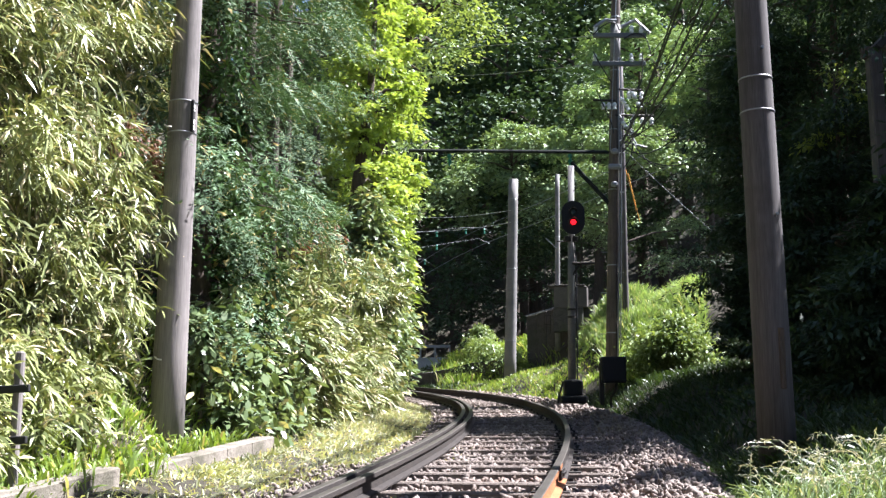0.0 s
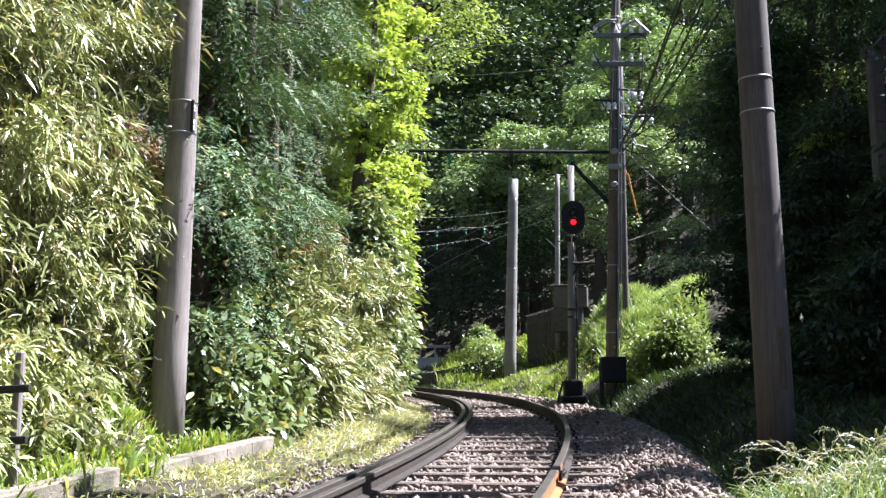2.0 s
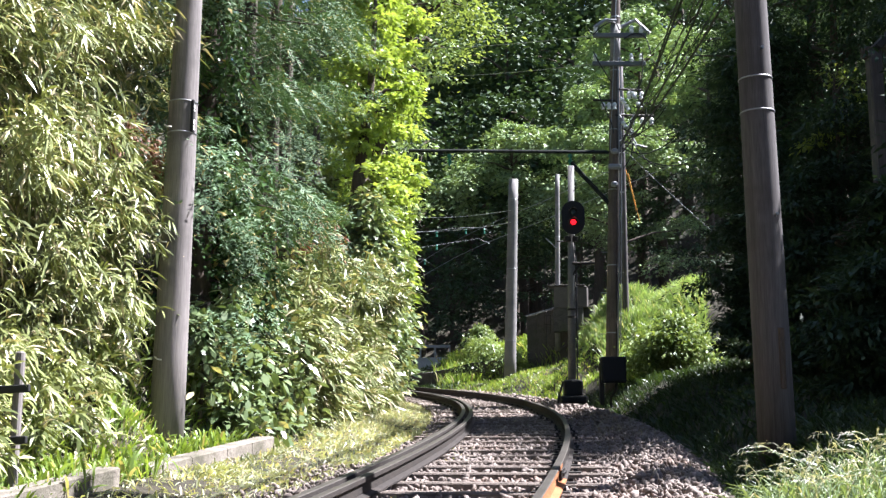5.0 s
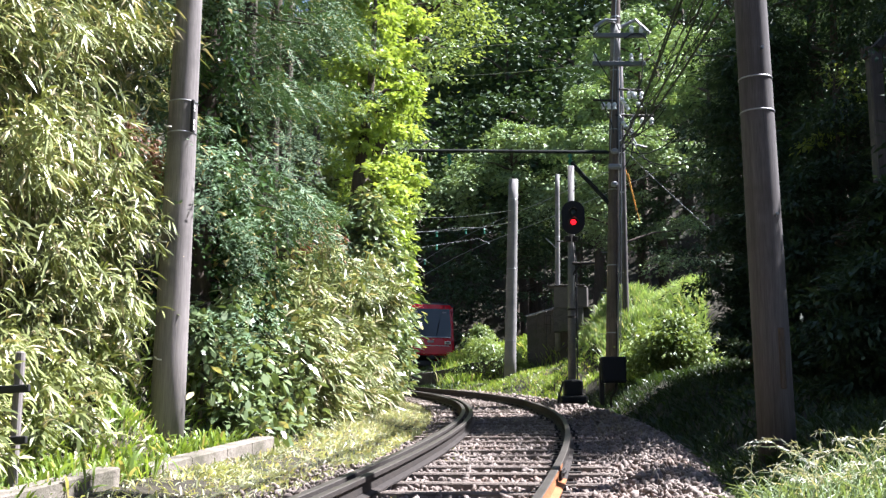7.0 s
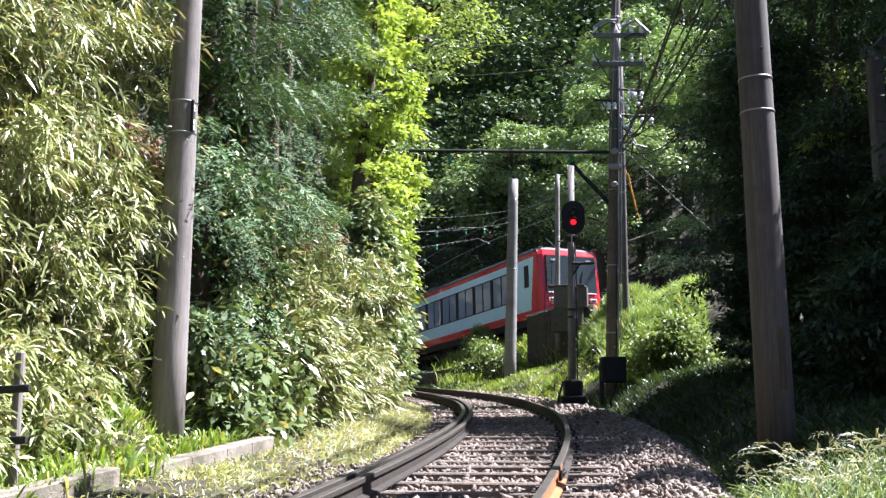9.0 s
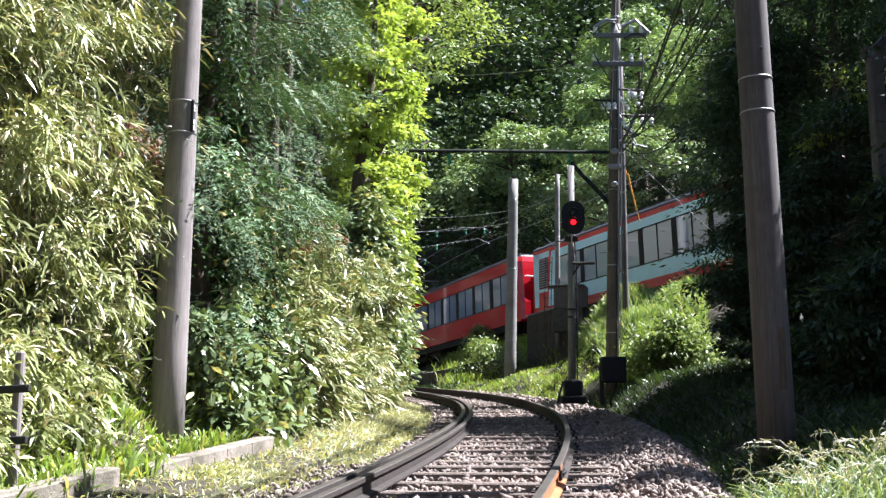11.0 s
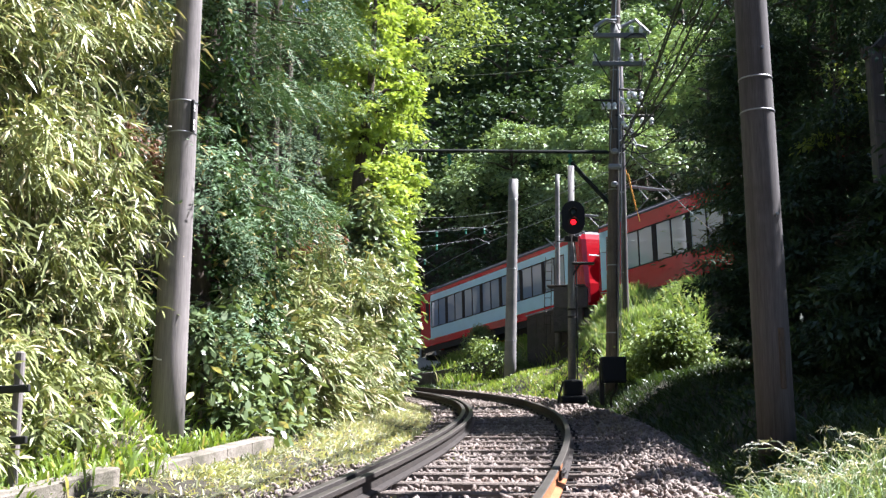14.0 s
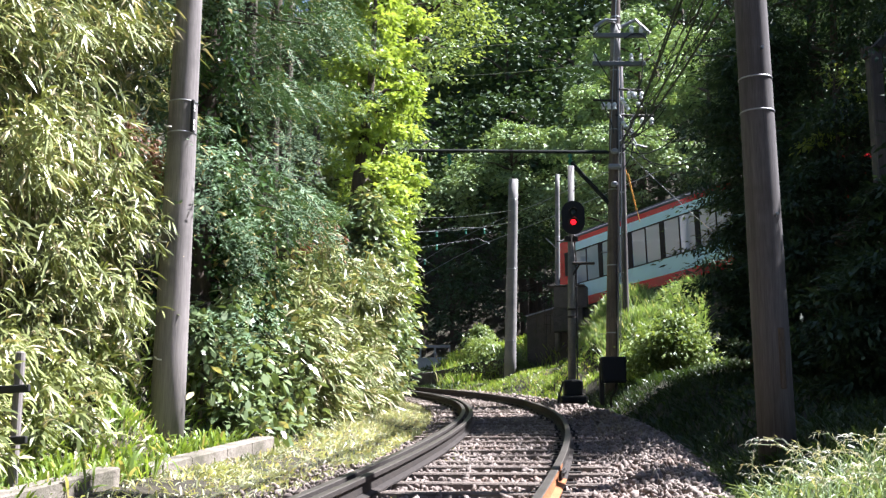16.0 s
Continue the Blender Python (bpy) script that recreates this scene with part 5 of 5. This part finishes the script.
# ---- grass ----
def grass_patch(name, label, xy, length, width, mat, upright=0.75, seed=0, droop=0.35):
    r = np.random.default_rng(seed)
    n = len(xy)
    z = ground(xy[:, 0], xy[:, 1]) - 0.02
    pos = np.concatenate([xy, z[:, None]], 1)
    way = np.concatenate([r.normal(size=(n, 2)) * (1 - upright), np.ones((n, 1)) * upright], 1)
    face = unit(r.normal(size=(n, 3)) * np.array([[1, 1, 0.2]]))
    ln = length * (0.4 + 0.9 * r.random(n))
    ob = quads_object(name, leaf_verts(pos, way, face, ln, width * (0.6 + 0.8 * r.random(n)), droop), LEAF6, mat)
    return tagged(ob, label, "grass", kind="stuff")


def scatter(n, x0, x1, y0, y1, keep, seed, clump=0.0):
    r = np.random.default_rng(seed)
    xy = np.stack([x0 + (x1 - x0) * r.random(n), y0 + (y1 - y0) * r.random(n)], 1)
    if clump:
        c = np.stack([x0 + (x1 - x0) * r.random(n // 40 + 1), y0 + (y1 - y0) * r.random(n // 40 + 1)], 1)
        xy = c[r.integers(0, len(c), n)] + r.normal(size=(n, 2)) * clump
    return xy[keep(xy[:, 0], xy[:, 1])]


def near_d(x, y):
    return distance_to(NEAR, x, y)[0]


def train_d(x, y):
    return distance_to(TRAIN, x, y)[0]


grass_patch("grass", "low yellow-green weeds between kerb and ballast", scatter(75000, -3, 0.5, 7, 30, lambda x, y: (near_d(x, y) > 1.12 + 0.45 * np.clip((11.0 - y) / 3, 0, 1)) & (x > np.interp(y, BASE_Y, BASE_X) - 0.3) & ((y > 8.45) | (x > -2.86 + 0.222 * (y - 6) + 0.42) | (np.sin(x * 91 + y * 57) > 0.75)), 1, 0.24), 0.15, 0.012, GRASS_PALE, 0.55, 1)
grass_patch("grass", "bright sunlit grass beyond the curve", scatter(26000, -3, 5, 25, 36, lambda x, y: (near_d(x, y) < -1.5) & (train_d(x, y) < -2) & (y < 37.2 - 0.62 * np.clip(x + 0.4, 0, 4)), 2, 0.25), 0.24, 0.02, GRASS, 0.7, 2)
grass_patch("grass", "tall green grass on the railway bank", scatter(16000, 0.3, 4, 36, 50, lambda x, y: (train_d(x, y) < -1.5) & (train_d(x, y) > -6) & (near_d(x, y) < -2.5), 3, 0.3), 0.75, 0.035, GRASS, 0.75, 3)
grass_patch("grass", "tall sunlit grass mound", scatter(46000, 3.6, 8, 22.5, 34, lambda x, y: (train_d(x, y) < -1.5) & (x > 3.1 + 0.033 * y) & (x < 0.25 * y), 4, 0.22), 0.6, 0.018, GRASS_MOUND, 0.78, 4)
# these three patches carry their shade in the blade colour
grass_patch("grass", "short grass of the slope, coloured as shaded", scatter(34000, 1.8, 7, 6.5, 24, lambda x, y: near_d(x, y) < -2.1, 5, 0.2), 0.28, 0.018, GRASS_SHADED, 0.65, 5)
grass_patch("grass", "grass below the hill track, coloured as shaded", scatter(9000, -3.5, 2, 35, 48, lambda x, y: (near_d(x, y) < -1.5) & (train_d(x, y) < -1.6), 6, 0.3), 0.3, 0.025, GRASS_SHADED, 0.65, 6)
grass_patch("grass", "short grass round the leaning pole, coloured as shaded", scatter(14000, 1.6, 4.6, 5.6, 10, lambda x, y: near_d(x, y) < -2.0, 7, 0.12), 0.25, 0.012, GRASS_SHADED, 0.65, 7)
grass_patch("grass", "mixed grass and weeds behind the kerb", scatter(9000, -3.7, -2.0, 6.2, 11.8, lambda x, y: x < -2.86 + 0.215 * (y - 6) - 0.05, 8, 0.12), 0.24, 0.017, GRASS, 0.7, 8)
# clumps with seeding stems in the foreground
for i, (x, y, n) in enumerate(((2.05, 6.4, 230), (2.3, 6.6, 260), (2.7, 6.8, 230), (2.5, 6.35, 210), (2.15, 6.05, 110), (2.9, 6.4, 160))):
    xy = np.stack([x + rng.normal(size=n) * 0.16, y + rng.normal(size=n) * 0.14], 1)
    grass_patch("grass_clump", "long pale arching grass with seed heads", xy, 0.8, 0.009, GRASS_REED, 0.82, 20 + i, 0.7)


swaying = []


def seed_stems(x, y, n, seed):
    """Arching stems that end in feathery pale seed heads."""
    r = np.random.default_rng(seed)
    foot = np.stack([r.normal(size=n) * 0.15, r.normal(size=n) * 0.12, np.zeros(n)], 1)
    lean = np.stack([r.normal(size=n) * 0.3 + 0.08, r.normal(size=n) * 0.2, np.zeros(n)], 1)
    tall = 0.55 + 0.25 * r.random(n)
    g = Geo()
    tips = []
    for i in range(n):
        pts = [foot[i] + lean[i] * f ** 2 + np.array([0, 0, tall[i] * (f - 0.35 * f ** 4)]) for f in (0, 0.3, 0.6, 0.8, 1.0)]
        g.tube(pts, [0.003, 0.0025, 0.002, 0.0015, 0.001], 4, caps=False)
        for f in np.linspace(0.62, 1.0, 16):
            tips.append((foot[i] + lean[i] * f ** 2 + np.array([0, 0, tall[i] * (f - 0.35 * f ** 4)]), lean[i] * 2 * f + np.array([0, 0, tall[i] * (1 - 1.4 * f ** 3)])))
    t = thing("seeding_grass", pose(x, y, ground_at(x, y)), "arching grass stems with feathery pale seed heads", "grass", "foreground grass")
    tagged(part("stem", g, GRASS_REED, t), kind="stuff")
    p = np.array([q[0] for q in tips])
    d = unit(np.array([q[1] for q in tips])) + r.normal(size=(len(tips), 3)) * 0.35
    tagged(quads_object("seed_head", leaf_verts(p, d, unit(r.normal(size=(len(p), 3))), 0.035, 0.005, 0.2), LEAF6, SEED, t, "pale feathery seed heads"), kind="stuff")
    swaying.append((t, pose(x, y, ground_at(x, y)), seed))


for i, (x, y) in enumerate(((2.0, 6.2), (2.3, 6.5), (2.6, 6.3), (2.85, 6.7), (2.15, 6.0), (2.45, 6.0))):
    seed_stems(x, y, 13, 300 + i)
for i, (x, y, n) in enumerate(((-2.95, 9.6, 110), (-2.45, 9.8, 120), (-2.3, 10.4, 140), (-2.75, 8.9, 90), (-2.2, 10.8, 90), (-2.85, 8.0, 90), (-2.68, 7.6, 50), (-2.35, 8.4, 50))):
    xy = np.stack([x + rng.normal(size=n) * 0.09, y + rng.normal(size=n) * 0.1], 1)
    grass_patch("grass_clump", "bright green blade-leaved clump by the kerb", xy, 0.5, 0.02, GRASS, 0.8, 40 + i, 0.5)
for i, (s_q, off) in enumerate(((3.4, -0.42), (4.3, -0.4), (5.1, -0.42), (5.9, -0.45), (1.6, -0.45), (0.3, -1.0), (7.5, -0.45))):
    m = frame_on(NEAR, s_q, off)
    xy = np.stack([m.translation.x + rng.normal(size=70) * 0.09, m.translation.y + rng.normal(size=70) * 0.16], 1)
    grass_patch("weed", "small yellow-green weed beside the guard rail", xy, 0.14, 0.03, GRASS_PALE, 0.6, 60 + i, 0.3)

# bright leaf colour painted in for sun patches between the dark trees
tree(5.75, 15.0, 4.5, 0.5, LEAF_LIME, 0.09, 600, 10, "light green tree standing for sunlit patches in the dark woods", seed=400, base=0.7, pad_r=0.4)

# bushes at the mound's foot
for i, (x, y, h, sp) in enumerate(((4.5, 22.4, 1.2, 0.65), (4.95, 22.2, 1.4, 0.65), (1.4, 36.9, 1.6, 0.9), (1.5, 40.2, 1.2, 0.6), (1.5, 42, 1.3, 0.6), (2.3, 36.2, 1.2, 0.6), (4.6, 32.5, 1.0, 0.5))):
    t = thing("bush", pose(x, y, ground_at(x, y) - 0.1), "rounded leafy bush on the grassy bank", "bush")
    tree_mesh_parts(t, h, sp, LEAF_BUSH, 0.1, 5000, 60, seed=160 + i, base=0.05, flat=0.7, pad_r=0.35, blade=0.4)


# ---- ballast ----
def stones(n, y0, y1, size, seed, lo=-2.15, hi=1.6, coarse=False):
    r = np.random.default_rng(seed)
    s = r.random(n) * (y1 - y0) + y0
    d = lo + (hi - lo) * r.random(n)
    x = np.interp(s, NEAR[0], NEAR[1]) - d * np.sin(np.interp(s, NEAR[0], NEAR[4]))
    y = np.interp(s, NEAR[0], NEAR[2]) + d * np.cos(np.interp(s, NEAR[0], NEAR[4]))
    heap = 0.13 * np.exp(-((d + 1.65) / 0.38) ** 2)
    z = np.interp(s, NEAR[0], NEAR[3]) - 0.232 + r.random(n) ** 1.5 * 0.06 - 0.014 * (np.abs(d) < 1.25) + heap - 0.12 * np.clip(-d - 1.85, 0, 1)
    on_sleeper = (np.abs((s + 8 + 0.32) % 0.64 - 0.32) < 0.1) & (np.abs(d) < 1.24)
    keep = (~on_sleeper | (r.random(n) < 0.26)) & (np.abs(np.abs(d) - 0.7525) > 0.05)
    c = np.stack([x, y, z], 1)[keep]
    m = len(c)
    t = (1 + 5 ** 0.5) / 2
    ico = np.array([(-1, t, 0), (1, t, 0), (-1, -t, 0), (1, -t, 0), (0, -1, t), (0, 1, t), (0, -1, -t), (0, 1, -t), (t, 0, -1), (t, 0, 1), (-t, 0, -1), (-t, 0, 1)]) / 1.9
    faces = [(0, 11, 5), (0, 5, 1), (0, 1, 7), (0, 7, 10), (0, 10, 11), (1, 5, 9), (5, 11, 4), (11, 10, 2), (10, 7, 6), (7, 1, 8), (3, 9, 4), (3, 4, 2), (3, 2, 6), (3, 6, 8), (3, 8, 9), (4, 9, 5), (2, 4, 11), (6, 2, 10), (8, 6, 7), (9, 8, 1)]
    if coarse:
        ico = np.array([(1, 0, 0), (0, 1, 0), (-1, 0, 0), (0, -1, 0), (0, 0, 1), (0, 0, -1)]) * 1.1
        faces = [(0, 1, 4), (1, 2, 4), (2, 3, 4), (3, 0, 4), (1, 0, 5), (2, 1, 5), (3, 2, 5), (0, 3, 5)]
    v = ico[None] * (1 + r.normal(size=(m, len(ico), 1)) * 0.36)
    v = v * (np.array([1.0, 0.8, 0.62]) * (0.75 + 0.5 * r.random((m, 1, 3))))
    q = unit(r.normal(size=(m, 4)))
    w_, a, b, cc = q[:, 0], q[:, 1], q[:, 2], q[:, 3]
    R = np.stack([1 - 2 * (b * b + cc * cc), 2 * (a * b - cc * w_), 2 * (a * cc + b * w_), 2 * (a * b + cc * w_), 1 - 2 * (a * a + cc * cc), 2 * (b * cc - a * w_), 2 * (a * cc - b * w_), 2 * (b * cc + a * w_), 1 - 2 * (a * a + b * b)], 1).reshape(m, 3, 3)
    v = np.einsum("nij,nkj->nki", R, v) * (size * (0.5 + 1.0 * r.random((m, 1, 1)) ** 1.6)) + c[:, None]
    return tagged(quads_object("ballast", v, faces, BALLAST_STONE), "coarse grey-brown broken ballast stones", "gravel", kind="stuff")


stones(19000, -3.5, 4, 0.0265, 1, hi=1.3)
stones(1500, -3.5, 4, 0.02, 5, lo=1.2, hi=2.1)
stones(13000, 4, 9, 0.029, 3, hi=1.25, coarse=True)
stones(14000, 9, 26, 0.036, 2, hi=1.3, coarse=True)
g = Geo()
bed = [frame_on(NEAR, -8 + 0.5 * i) for i in range(88)]
g.sweep([(-1.9, -0.45), (-1.5, -0.3), (-1.1, -0.232), (1.1, -0.232), (1.6, -0.12), (2.0, -0.2), (2.7, -0.6)], bed, closed=False)
tagged(mesh_object("ballast_bed", g, BALLAST), "packed grey ballast bed under the sleepers", "ballast", kind="structure")

def path_s(t):
    """Where the train's front coupling is on its line at t seconds."""
    u = t - 12.0
    return 6.4664 * u - 0.0633 * u * u + 19.14


def car_pose(s_mid):
    a, b = at_line(TRAIN, s_mid + 4.3), at_line(TRAIN, s_mid - 4.3)
    f, r = Vector(a[:3]), Vector(b[:3])
    d = (f - r).normalized()
    c = (f + r) / 2
    return Matrix.Translation(c) @ Matrix.Rotation(math.atan2(d.y, d.x), 4, "Z") @ Matrix.Rotation(-math.asin(d.z), 4, "Y")


def motions():
    # a light breeze in the foreground stems
    for stem, rest, seed in swaying:
        walk(stem, [(i * 0.4, rest @ pose(0, 0, 0, 1.2 * math.sin(i * 0.9 + seed), 2.6 * math.sin(i * 0.62 + seed * 1.7) + 1.2 * math.sin(i * 1.3), 0)) for i in range(41)])
    for n, (car, axles) in enumerate(cars):
        walk(car, [(i * 0.25, car_pose(path_s(i * 0.25) - 14.909 * (n + 0.5))) for i in range(65)])
        for w, dx in axles:
            walk(w, [(i / 15, Matrix.Translation((dx, 0, 0.43)) @ Matrix.Rotation(path_s(i / 15) / 0.43, 4, "Y")) for i in range(241)])


motions()
